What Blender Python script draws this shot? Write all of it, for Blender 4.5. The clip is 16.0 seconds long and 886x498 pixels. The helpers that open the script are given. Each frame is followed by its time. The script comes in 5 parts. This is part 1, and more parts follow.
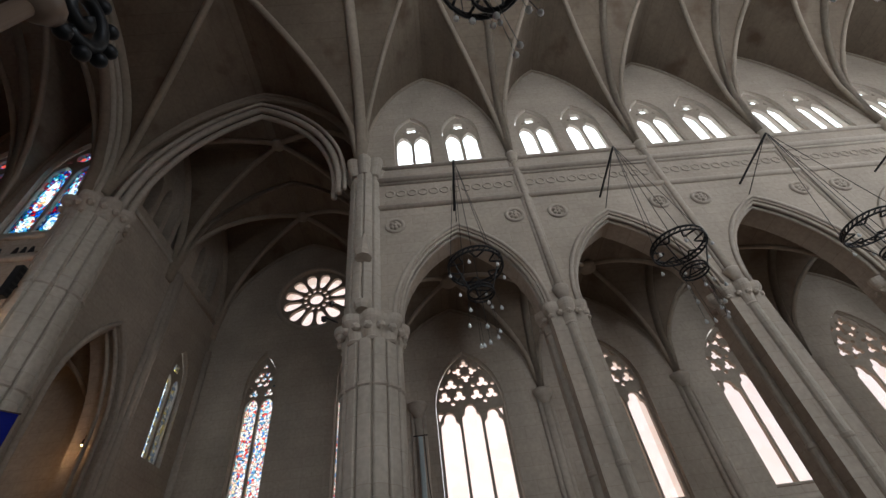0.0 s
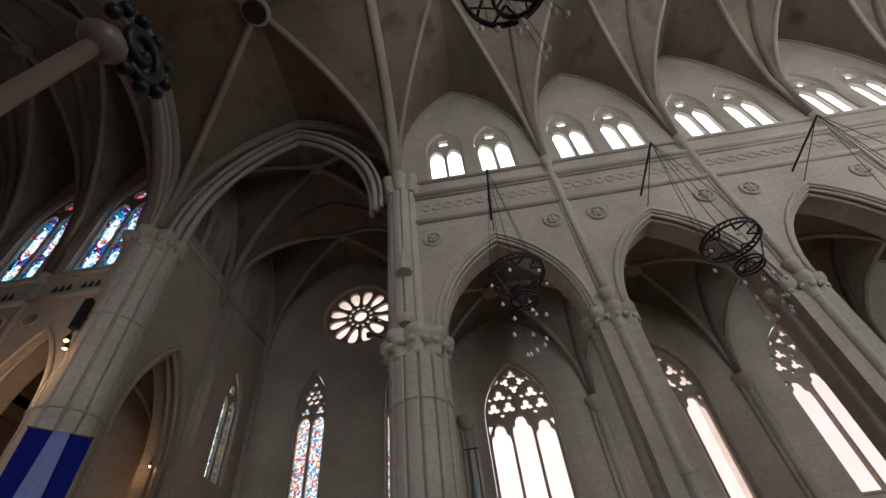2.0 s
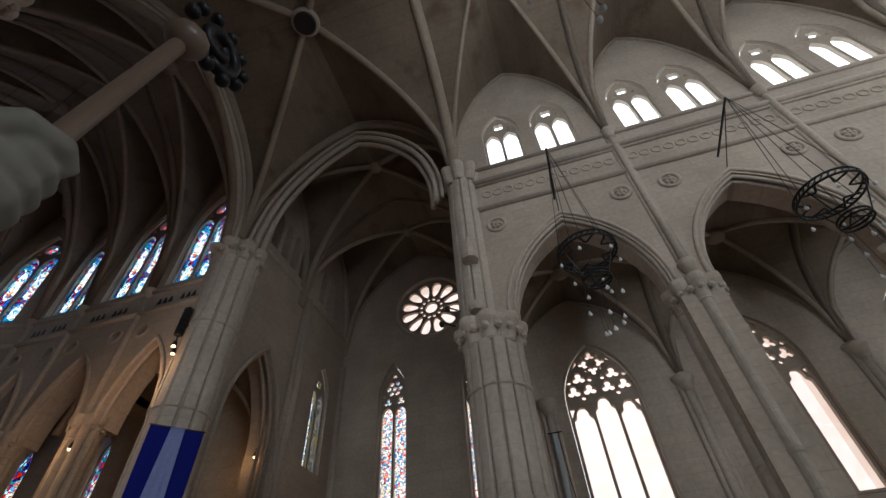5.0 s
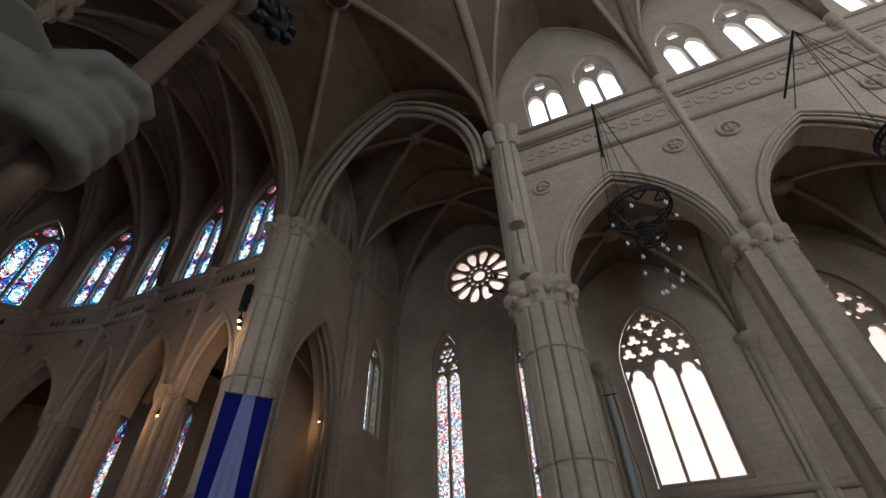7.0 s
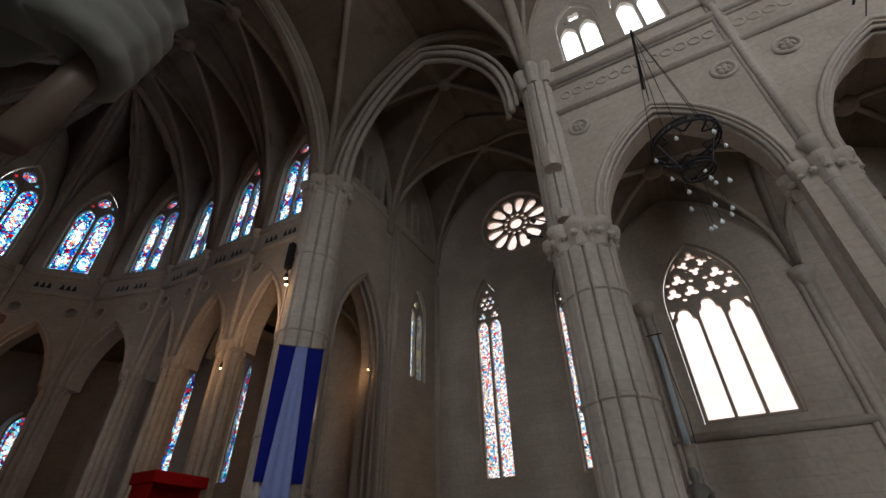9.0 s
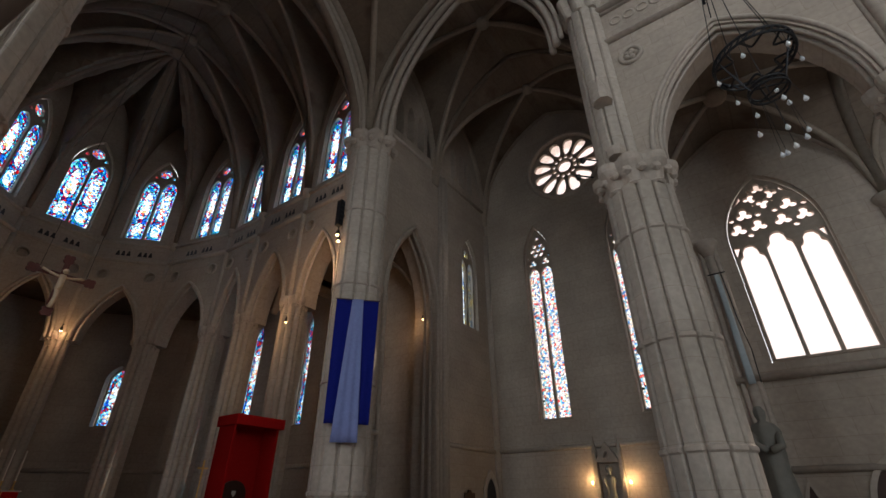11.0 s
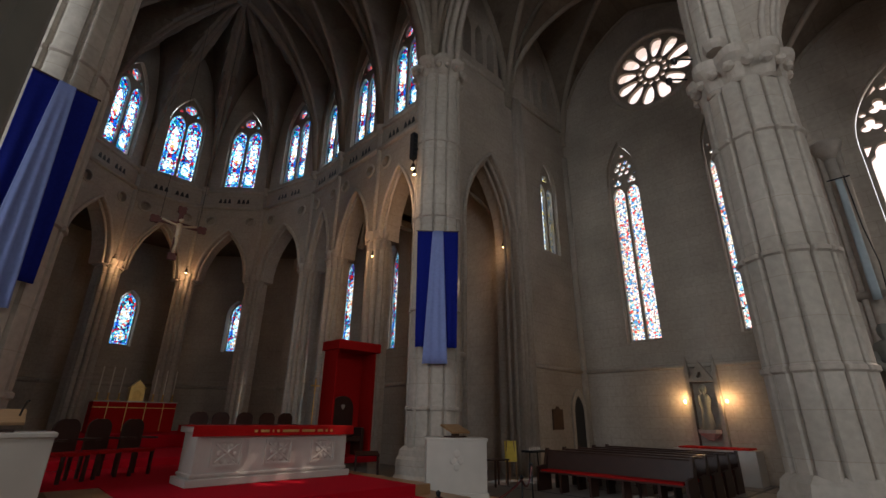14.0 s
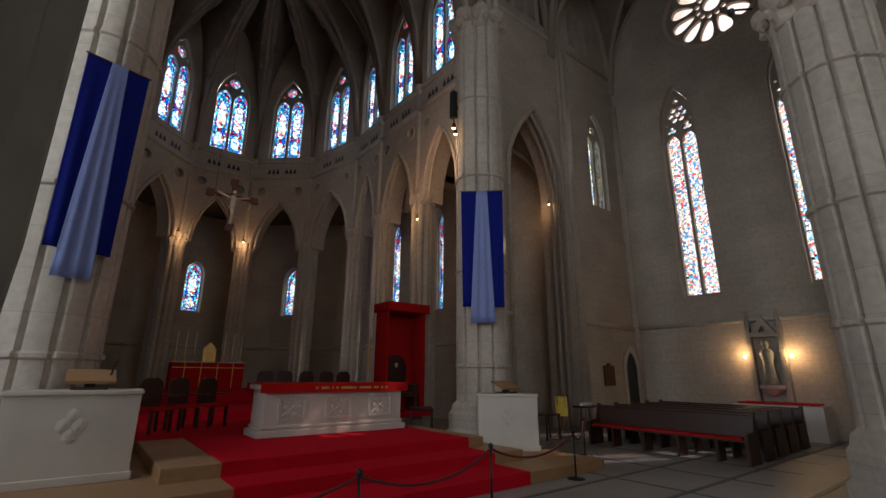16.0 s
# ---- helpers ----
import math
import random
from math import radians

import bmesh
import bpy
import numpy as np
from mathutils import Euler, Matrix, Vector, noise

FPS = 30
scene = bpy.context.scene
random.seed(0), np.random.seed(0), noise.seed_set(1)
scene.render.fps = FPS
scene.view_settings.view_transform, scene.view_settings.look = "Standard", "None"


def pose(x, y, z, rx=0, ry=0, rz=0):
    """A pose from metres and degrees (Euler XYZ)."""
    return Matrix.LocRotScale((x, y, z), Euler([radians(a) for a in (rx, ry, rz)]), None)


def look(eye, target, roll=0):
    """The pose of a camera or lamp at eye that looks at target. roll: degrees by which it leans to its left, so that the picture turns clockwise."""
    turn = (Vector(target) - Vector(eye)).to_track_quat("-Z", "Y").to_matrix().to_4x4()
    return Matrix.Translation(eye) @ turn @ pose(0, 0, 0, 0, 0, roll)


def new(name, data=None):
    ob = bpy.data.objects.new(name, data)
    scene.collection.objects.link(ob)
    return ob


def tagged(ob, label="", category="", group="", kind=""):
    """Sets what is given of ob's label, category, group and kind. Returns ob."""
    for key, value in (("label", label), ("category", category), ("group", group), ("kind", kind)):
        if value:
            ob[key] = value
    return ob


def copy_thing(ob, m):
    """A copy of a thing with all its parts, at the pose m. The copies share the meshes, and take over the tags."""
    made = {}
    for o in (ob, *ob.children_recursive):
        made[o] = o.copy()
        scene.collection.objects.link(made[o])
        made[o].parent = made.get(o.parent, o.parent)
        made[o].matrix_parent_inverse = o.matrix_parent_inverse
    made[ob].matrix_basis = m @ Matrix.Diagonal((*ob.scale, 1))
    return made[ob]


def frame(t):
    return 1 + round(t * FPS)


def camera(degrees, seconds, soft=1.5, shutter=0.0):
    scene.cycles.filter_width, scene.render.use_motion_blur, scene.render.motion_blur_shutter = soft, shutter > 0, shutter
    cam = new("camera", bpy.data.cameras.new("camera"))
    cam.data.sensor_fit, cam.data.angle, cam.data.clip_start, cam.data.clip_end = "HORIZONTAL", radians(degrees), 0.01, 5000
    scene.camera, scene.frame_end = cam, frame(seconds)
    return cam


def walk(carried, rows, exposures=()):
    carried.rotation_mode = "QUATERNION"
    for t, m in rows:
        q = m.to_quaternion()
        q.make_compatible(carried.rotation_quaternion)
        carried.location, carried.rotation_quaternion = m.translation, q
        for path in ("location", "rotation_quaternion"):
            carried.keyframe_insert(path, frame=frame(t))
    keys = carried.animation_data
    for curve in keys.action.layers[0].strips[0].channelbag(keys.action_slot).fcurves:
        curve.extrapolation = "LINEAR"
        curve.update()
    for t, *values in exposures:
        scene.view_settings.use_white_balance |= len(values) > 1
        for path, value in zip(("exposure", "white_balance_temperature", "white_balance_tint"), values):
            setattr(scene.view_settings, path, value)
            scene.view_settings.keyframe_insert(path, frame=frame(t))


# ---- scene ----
# camera and walk ---------------------------------------------------------
LENS = 89.0
cam = camera(LENS, 16.0, soft=1.5)
EYE = 1.75
ROWS = [
    (0.0, -0.080, -0.100, EYE+0.060, -88.36, 43.85, 6.12),
    (0.5, -0.076, -0.096, EYE+0.057, -86.83, 44.41, 5.93),
    (1.0, -0.073, -0.091, EYE+0.054, -85.33, 45.0, 5.74),
    (1.5, -0.069, -0.087, EYE+0.051, -83.87, 45.53, 5.46),
    (2.0, -0.066, -0.083, EYE+0.049, -82.35, 45.95, 5.23),
    (2.5, -0.062, -0.079, EYE+0.046, -80.91, 46.18, 4.95),
    (3.0, -0.059, -0.074, EYE+0.043, -79.49, 46.29, 4.55),
    (3.5, -0.055, -0.070, EYE+0.040, -77.94, 46.26, 4.23),
    (4.0, -0.047, -0.060, EYE+0.035, -76.27, 46.1, 3.84),
    (6.5, -0.007, -0.012, EYE+0.008, -68.45, 42.77, 1.66),
    (7.0, 0.000, 0.000, EYE+0.000, -66.89, 41.64, 1.18),
    (7.5, 0.009, 0.010, EYE-0.006, -65.35, 40.36, 0.69),
    (8.0, 0.017, 0.020, EYE-0.013, -63.97, 38.83, 0.45),
    (8.5, 0.026, 0.030, EYE-0.020, -62.73, 37.14, 0.49),
    (9.0, 0.036, 0.040, EYE-0.027, -61.42, 35.58, 0.79),
    (11.5, 0.120, 0.055, EYE-0.050, -52.66, 27.85, -0.1),
    (12.0, 0.124, 0.057, EYE-0.051, -50.83, 26.15, -0.39),
    (12.5, 0.129, 0.058, EYE-0.052, -49.01, 24.59, -0.64),
    (13.0, 0.133, 0.060, EYE-0.053, -47.27, 23.18, -0.78),
    (13.5, 0.138, 0.062, EYE-0.054, -45.58, 21.82, -0.8),
    (14.0, 0.142, 0.063, EYE-0.056, -44.04, 20.51, -0.77),
    (14.5, 0.147, 0.065, EYE-0.057, -42.61, 19.06, -0.76),
    (15.0, 0.151, 0.067, EYE-0.058, -41.11, 17.66, -0.78),
    (15.5, 0.156, 0.068, EYE-0.059, -39.45, 16.48, -0.63),
    (16.0, 0.160, 0.070, EYE-0.060, -37.88, 15.54, -0.41),
]
walk(cam, [(t, pose(px, py, pz, 90 + pitch, roll, yaw)) for t, px, py, pz, yaw, pitch, roll in ROWS],
     [(0.0, 0.08), (6.5, 0.08), (9.0, 0.12), (12.0, 0.25), (16.0, 0.3)])

# plan ---------------------------------------------------------------------
XR, AX = 8.6, 4.2            # south arcade face, nave axis
XL = 2 * AX - XR             # north arcade face
XA, XT = 12.9, 17.0          # aisle wall, transept end wall
YW, YE = 1.5, 9.5            # crossing: west and east lines
PIERS_Y = (-3.4, -7.7, -12.0, -16.3)
YBACK = -20.6
Z_SPRING, Z_CROWN = 13.9, 19.9
CH_X, CH_L, CH_Y, CH_RY = 8.35, -0.45, 17.0, 5.44   # choir walls, apse start and depth
CH_AX, CH_RX = (CH_X + CH_L) / 2, (CH_X - CH_L) / 2
CH_SPRING, CH_CROWN = 11.9, 19.0

# world and light ------------------------------------------------------------
world = bpy.data.worlds.new("sky")
scene.world = world
world.use_nodes = True
wn = world.node_tree
sky = wn.nodes.new("ShaderNodeTexSky")
sky.sky_type, sky.sun_disc = "NISHITA", False
sky.sun_elevation, sky.sun_rotation = radians(38), radians(95)
wn.links.new(sky.outputs[0], wn.nodes["Background"].inputs[0])
wn.nodes["Background"].inputs[1].default_value = 0.05
sun = new("sun", bpy.data.lights.new("sun", "SUN"))
sun.data.energy, sun.data.angle, sun.data.color = 2.0, radians(0.5), (1.0, 0.93, 0.85)
sun.matrix_world = look((40, -12, 45), (9, -1, 10))


def window_light(x, y, z, rz, w, h, radiance, color, tilt=0.0):
    """Daylight that enters by one window: a lamp in the opening, outside the glass."""
    la = bpy.data.lights.new("window_daylight", "AREA")
    la.shape, la.size, la.size_y = "RECTANGLE", w, h
    la.energy, la.color = radiance * math.pi * w * h, color
    ob = new("window_daylight", la)
    ob.visible_camera = True
    ob.matrix_world = pose(x, y, z, 0, 0, rz) @ pose(0, 0, 0, -90 - tilt)
    return ob


# materials ----------------------------------------------------------------
def material(name):
    m = bpy.data.materials.new(name)
    m.use_nodes = True
    return m, m.node_tree.nodes, m.node_tree.links, m.node_tree.nodes["Principled BSDF"]


def stone(name, c1, c2, block=None, bump=0.25, rough=0.85, stain=None):
    m, n, l, b = material(name)
    co = n.new("ShaderNodeTexCoord")
    big, fine = n.new("ShaderNodeTexNoise"), n.new("ShaderNodeTexNoise")
    big.inputs["Scale"].default_value, big.inputs["Detail"].default_value = 0.55, 6
    fine.inputs["Scale"].default_value, fine.inputs["Detail"].default_value = 9.0, 8
    mix, mul = n.new("ShaderNodeMix"), n.new("ShaderNodeMix")
    mix.data_type = mul.data_type = "RGBA"
    mul.blend_type = "MULTIPLY"
    ramp = n.new("ShaderNodeValToRGB")
    ramp.color_ramp.elements[0].position, ramp.color_ramp.elements[1].position = 0.35, 0.68
    for t in (big, fine):
        l.new(co.outputs["Object"], t.inputs["Vector"])
    l.new(big.outputs["Fac"], ramp.inputs[0])
    l.new(ramp.outputs[0], mix.inputs[0])
    mix.inputs[6].default_value, mix.inputs[7].default_value = (*c1, 1), (*c2, 1)
    fr = n.new("ShaderNodeMapRange")
    fr.inputs[1].default_value, fr.inputs[2].default_value, fr.inputs[3].default_value, fr.inputs[4].default_value = 0.3, 0.75, 0.85, 1.07
    l.new(fine.outputs["Fac"], fr.inputs[0])
    mul.inputs[0].default_value = 1.0
    l.new(mix.outputs[2], mul.inputs[6])
    l.new(fr.outputs[0], mul.inputs[7])
    out = mul.outputs[2]
    bp = n.new("ShaderNodeBump")
    bp.inputs["Strength"].default_value, bp.inputs["Distance"].default_value = bump, 0.02
    height = fine.outputs["Fac"]
    if block:
        # ashlar courses: joints run level, with upright joints broken from course to course
        sep, com = n.new("ShaderNodeSeparateXYZ"), n.new("ShaderNodeCombineXYZ")
        add = n.new("ShaderNodeMath")
        add.operation = "ADD"
        l.new(co.outputs["Object"], sep.inputs[0])
        l.new(sep.outputs[0], add.inputs[0])
        l.new(sep.outputs[1], add.inputs[1])
        l.new(add.outputs[0], com.inputs[0])
        l.new(sep.outputs[2], com.inputs[1])
        br = n.new("ShaderNodeTexBrick")
        l.new(com.outputs[0], br.inputs["Vector"])
        br.inputs["Scale"].default_value = 1.0
        br.inputs["Brick Width"].default_value, br.inputs["Row Height"].default_value = block
        br.inputs["Mortar Size"].default_value, br.inputs["Mortar Smooth"].default_value = 0.008, 0.3
        br.inputs["Color1"].default_value, br.inputs["Color2"].default_value = (1, 1, 1, 1), (0.95, 0.945, 0.935, 1)
        br.inputs["Mortar"].default_value = (0.82, 0.80, 0.77, 1)
        m2 = n.new("ShaderNodeMix")
        m2.data_type, m2.blend_type = "RGBA", "MULTIPLY"
        m2.inputs[0].default_value = 1.0
        l.new(out, m2.inputs[6])
        l.new(br.outputs["Color"], m2.inputs[7])
        out = m2.outputs[2]
        sub = n.new("ShaderNodeMath")
        sub.operation = "SUBTRACT"
        l.new(fine.outputs["Fac"], sub.inputs[0])
        l.new(br.outputs["Fac"], sub.inputs[1])
        height = sub.outputs[0]
    if stain:
        st = n.new("ShaderNodeTexNoise")
        st.inputs["Scale"].default_value, st.inputs["Detail"].default_value = 0.9, 9
        l.new(co.outputs["Object"], st.inputs["Vector"])
        sr = n.new("ShaderNodeValToRGB")
        sr.color_ramp.elements[0].position, sr.color_ramp.elements[1].position = 0.56, 0.72
        l.new(st.outputs["Fac"], sr.inputs[0])
        m3 = n.new("ShaderNodeMix")
        m3.data_type = "RGBA"
        m3.inputs[7].default_value = (*stain, 1)
        l.new(sr.outputs[0], m3.inputs[0])
        l.new(out, m3.inputs[6])
        out = m3.outputs[2]
    l.new(out, b.inputs["Base Color"])
    l.new(height, bp.inputs["Height"])
    l.new(bp.outputs[0], b.inputs["Normal"])
    b.inputs["Roughness"].default_value = rough
    return m


def plain(name, c, rough=0.6, metal=0.0, grain=8.0, vary=0.25, bump=0.1, stretch=(1, 1, 1), spec=0.5):
    m, n, l, b = material(name)
    co, mp, no = n.new("ShaderNodeTexCoord"), n.new("ShaderNodeMapping"), n.new("ShaderNodeTexNoise")
    mp.inputs["Scale"].default_value = stretch
    no.inputs["Scale"].default_value, no.inputs["Detail"].default_value = grain, 7
    l.new(co.outputs["Object"], mp.inputs[0])
    l.new(mp.outputs[0], no.inputs["Vector"])
    ra = n.new("ShaderNodeMix")
    ra.data_type = "RGBA"
    ra.inputs[6].default_value = (*[k * (1 - vary) for k in c], 1)
    ra.inputs[7].default_value = (*[min(1, k * (1 + vary)) for k in c], 1)
    l.new(no.outputs["Fac"], ra.inputs[0])
    l.new(ra.outputs[2], b.inputs["Base Color"])
    bp = n.new("ShaderNodeBump")
    bp.inputs["Strength"].default_value, bp.inputs["Distance"].default_value = bump, 0.01
    l.new(no.outputs["Fac"], bp.inputs["Height"])
    l.new(bp.outputs[0], b.inputs["Normal"])
    b.inputs["Roughness"].default_value, b.inputs["Metallic"].default_value = rough, metal
    b.inputs["Specular IOR Level"].default_value = spec
    return m


def glass(name, colors, scale, lead=True, dim=1.0, quarry=0.0):
    """Stained glass in small pieces between dark leads: it lets the daylight through, tinted."""
    m, n, l, b = material(name)
    co = n.new("ShaderNodeTexCoord")
    vo, ed = n.new("ShaderNodeTexVoronoi"), n.new("ShaderNodeTexVoronoi")
    ed.feature = "DISTANCE_TO_EDGE"
    mp = n.new("ShaderNodeMapping")
    mp.inputs["Scale"].default_value = (scale, 0.01, scale)
    l.new(co.outputs["Object"], mp.inputs[0])
    for v in (vo, ed):
        v.inputs["Scale"].default_value = 1.0
        l.new(mp.outputs[0], v.inputs["Vector"])
    ramp = n.new("ShaderNodeValToRGB")
    cr = ramp.color_ramp
    cr.interpolation = "CONSTANT"
    while len(cr.elements) < len(colors):
        cr.elements.new(0.5)
    for i, c in enumerate(colors):
        cr.elements[i].position = i / len(colors)
        cr.elements[i].color = (*[k * dim for k in c], 1)
    sep = n.new("ShaderNodeSeparateColor")
    l.new(vo.outputs["Color"], sep.inputs[0])
    l.new(sep.outputs[0], ramp.inputs[0])
    tr = n.new("ShaderNodeBsdfTransparent")
    out = ramp.outputs[0]
    if lead:
        th = n.new("ShaderNodeMath")
        th.operation = "GREATER_THAN"
        th.inputs[1].default_value = 0.06
        l.new(ed.outputs["Distance"], th.inputs[0])
        mu = n.new("ShaderNodeMix")
        mu.data_type, mu.blend_type = "RGBA", "MULTIPLY"
        mu.inputs[0].default_value = 1.0
        l.new(out, mu.inputs[6])
        l.new(th.outputs[0], mu.inputs[7])
        out = mu.outputs[2]
    dirt = n.new("ShaderNodeTexNoise")
    dirt.inputs["Scale"].default_value, dirt.inputs["Detail"].default_value = 2.2, 5
    l.new(co.outputs["Object"], dirt.inputs["Vector"])
    dm = n.new("ShaderNodeMapRange")
    dm.inputs[1].default_value, dm.inputs[2].default_value, dm.inputs[3].default_value, dm.inputs[4].default_value = 0.3, 0.7, 0.93, 1.0
    l.new(dirt.outputs["Fac"], dm.inputs[0])
    mg = n.new("ShaderNodeMix")
    mg.data_type, mg.blend_type = "RGBA", "MULTIPLY"
    mg.inputs[0].default_value = 1.0
    l.new(out, mg.inputs[6])
    l.new(dm.outputs[0], mg.inputs[7])
    out = mg.outputs[2]
    l.new(out, tr.inputs[0])
    gl = n.new("ShaderNodeBsdfGlossy")
    gl.inputs["Roughness"].default_value = 0.15
    mx = n.new("ShaderNodeMixShader")
    mx.inputs[0].default_value = 0.04
    l.new(tr.outputs[0], mx.inputs[1])
    l.new(gl.outputs[0], mx.inputs[2])
    l.new(mx.outputs[0], n["Material Output"].inputs[0])
    return m


STONE = stone("limestone", (0.475, 0.408, 0.342), (0.372, 0.318, 0.265), (0.75, 0.36))
DRESSED = stone("dressed_limestone", (0.485, 0.422, 0.357), (0.388, 0.335, 0.283), None, 0.2)
PIERSTONE = stone("pier_limestone", (0.50, 0.445, 0.38), (0.392, 0.346, 0.293), (3.0, 0.62), 0.3)
# brown stained webbing; the vaults' weak light is also put into its dark base
VAULT = stone("dimmed_vault_webbing", (0.22, 0.172, 0.13), (0.165, 0.128, 0.096), (1.4, 0.3), 0.2, 0.9, (0.11, 0.075, 0.05))
RIB = stone("vault_rib_stone", (0.36, 0.30, 0.24), (0.28, 0.232, 0.185), None, 0.2)
# the same rib stone with the choir's shade put into its colour
SHADED_RIB = stone("choir_rib_stone", (0.25, 0.19, 0.145), (0.19, 0.145, 0.11), None, 0.2)
FLOOR = stone("stone_paving", (0.34, 0.32, 0.30), (0.27, 0.255, 0.24), (0.6, 0.6), 0.1, 0.45)
TRACERY = stone("tracery_stone", (0.40, 0.34, 0.28), (0.32, 0.27, 0.22), None, 0.2)
CLEAR = glass("pale_quarry_glass", [(1, 0.80, 0.72), (1, 0.84, 0.77), (1, 0.82, 0.75), (1, 0.83, 0.76)], 3.0, False)
WHITE = glass("white_glass", [(1, 1, 1), (0.95, 1, 1)], 3.0, False)
PINK = glass("rose_and_blue_glass", [(.9, .14, .12), (1, .72, .65), (1, .93, .9), (.12, .35, .75), (1, .5, .42), (1, .95, .85), (.9, .96, 1), (1, .88, .84), (.35, .7, .85), (1, .8, .74), (1, .95, .94), (.85, .94, 1), (1, .85, .6), (.2, .45, .7)], 13.0)
BLUE = glass("blue_and_red_glass", [(.02, .10, .45), (.10, .45, .75), (.7, .03, .04), (.04, .28, .6), (.05, .5, .55), (.75, .1, .06), (.35, .8, .9), (.7, .95, 1), (.01, .06, .3), (.6, .03, .12), (.1, .35, .8)], 12.0)
FIGURE = glass("pale_figure_glass", [(.9, .95, 1), (.55, .85, .95), (1, .95, .85), (.12, .4, .8), (.85, .95, 1), (.9, .6, .3), (.65, .9, 1), (.7, .12, .1), (.95, .95, .9), (.3, .65, .8)], 10.5)
BORDER = glass("border_glass", [(.05, .35, .8), (.2, .7, .9), (.6, .9, 1), (.02, .15, .6), (.65, .04, .06), (.1, .55, .75), (.75, .9, 1)], 10.0)
GRISAILLE = glass("silvery_glass", [(.7, .75, .75), (.3, .4, .5), (.9, .75, .2), (.15, .25, .45), (.85, .88, .9), (.4, .45, .5)], 13.0, True, 0.8)
IRON = plain("blackened_iron", (0.02, 0.022, 0.026), 0.45, 0.6)
DARKWOOD = plain("dark_oak", (0.045, 0.018, 0.012), 0.4, 0, 5, 0.4, 0.2, (1, 8, 1))
MIDWOOD = plain("oak", (0.30, 0.17, 0.08), 0.45, 0, 5, 0.3, 0.15, (1, 9, 1))
MARBLE = plain("white_marble", (0.52, 0.475, 0.42), 0.5, 0, 2.5, 0.14, 0.08)
# white statue stone; the near figure's shadow is put into this dark base
STATUE = plain("shaded_white_stone", (0.19, 0.187, 0.163), 0.7, 0, 9, 0.22, 0.25)
REDCARPET = plain("red_carpet", (0.45, 0.006, 0.018), 0.95, 0, 60, 0.3, 0.5, spec=0.05)
REDCLOTH = plain("red_cloth", (0.38, 0.008, 0.008), 0.85, 0, 30, 0.2, 0.2, spec=0.1)
NAVY = plain("navy_velvet", (0.008, 0.014, 0.17), 0.9, 0, 25, 0.3, 0.2, spec=0.1)
PALEBLUE = plain("pale_blue_silk", (0.20, 0.25, 0.50), 0.7, 0, 14, 0.15, 0.2, spec=0.2)
BRASS = plain("brass", (0.7, 0.45, 0.15), 0.3, 0.95)
GOLD = plain("gilt", (0.75, 0.52, 0.18), 0.35, 0.9)
WAX = plain("candle_wax", (0.75, 0.7, 0.6), 0.5)
BLACK = plain("black_plastic", (0.012, 0.012, 0.013), 0.4)
ROPE = plain("dark_rope", (0.10, 0.012, 0.014), 0.8)
SLATE = plain("slate_inlay", (0.07, 0.07, 0.075), 0.5)
YELLOW = plain("yellow_paper", (0.75, 0.55, 0.08), 0.7)
BULB = bpy.data.materials.new("lit_bulb")
BULB.use_nodes = True
bn = BULB.node_tree.nodes["Principled BSDF"]
bn.inputs["Emission Color"].default_value, bn.inputs["Emission Strength"].default_value = (1, 0.6, 0.25, 1), 14.0
CRYSTAL = plain("frosted_glass", (0.75, 0.78, 0.8), 0.15)


# mesh helpers -------------------------------------------------------------
from mathutils import geometry


def finish(bm, name, mat, smooth=False):
    me = bpy.data.meshes.new(name)
    bmesh.ops.recalc_face_normals(bm, faces=bm.faces)
    if smooth:
        for f in bm.faces:
            f.smooth = True
    bm.to_mesh(me)
    bm.free()
    me.materials.append(mat)
    return me


def part(name, bm, mat, parent=None, label="", m=None, smooth=False):
    ob = new(name, finish(bm, name, mat, smooth))
    if parent is not None:
        ob.parent = parent
    if m is not None:
        ob.matrix_basis = m
    if label:
        ob["label"] = label
    return ob


def thing(name, m, label, category, group="", kind=""):
    ob = new(name)
    ob.empty_display_size = 0.1
    ob.matrix_basis = m
    return tagged(ob, label, category, group, kind)


def box(bm, x0, x1, y0, y1, z0, z1, bevel=0.0):
    g = bmesh.ops.create_cube(bm, size=1, matrix=Matrix.Translation(((x0 + x1) / 2, (y0 + y1) / 2, (z0 + z1) / 2)) @ Matrix.Diagonal((x1 - x0, y1 - y0, z1 - z0, 1)))
    if bevel:
        es = list({e for v in g["verts"] for e in v.link_edges})
        bmesh.ops.bevel(bm, geom=es, offset=bevel, segments=2, affect="EDGES", profile=0.6)
    return bm


def B(*a, bevel=0.0):
    return box(bmesh.new(), *a, bevel=bevel)


def plate(bm, outer, holes, d0, d1):
    """A slab in the (u, v) plane between depths d0 and d1, with holes through it."""
    loops = [outer] + holes
    tris = geometry.tessellate_polygon([[Vector((u, v, 0)) for u, v in lp] for lp in loops])
    flat = [p for lp in loops for p in lp]
    fr = [bm.verts.new((u, d0, v)) for u, v in flat]
    bk = [bm.verts.new((u, d1, v)) for u, v in flat]
    for a, b, c in tris:
        if len({a, b, c}) == 3:
            for vs in ((fr[a], fr[b], fr[c]), (bk[c], bk[b], bk[a])):
                try:
                    bm.faces.new(vs)
                except ValueError:
                    pass
    o = 0
    for lp in loops:
        k = len(lp)
        for i in range(k):
            j = (i + 1) % k
            bm.faces.new((fr[o + i], fr[o + j], bk[o + j], bk[o + i]))
        o += k
    return bm


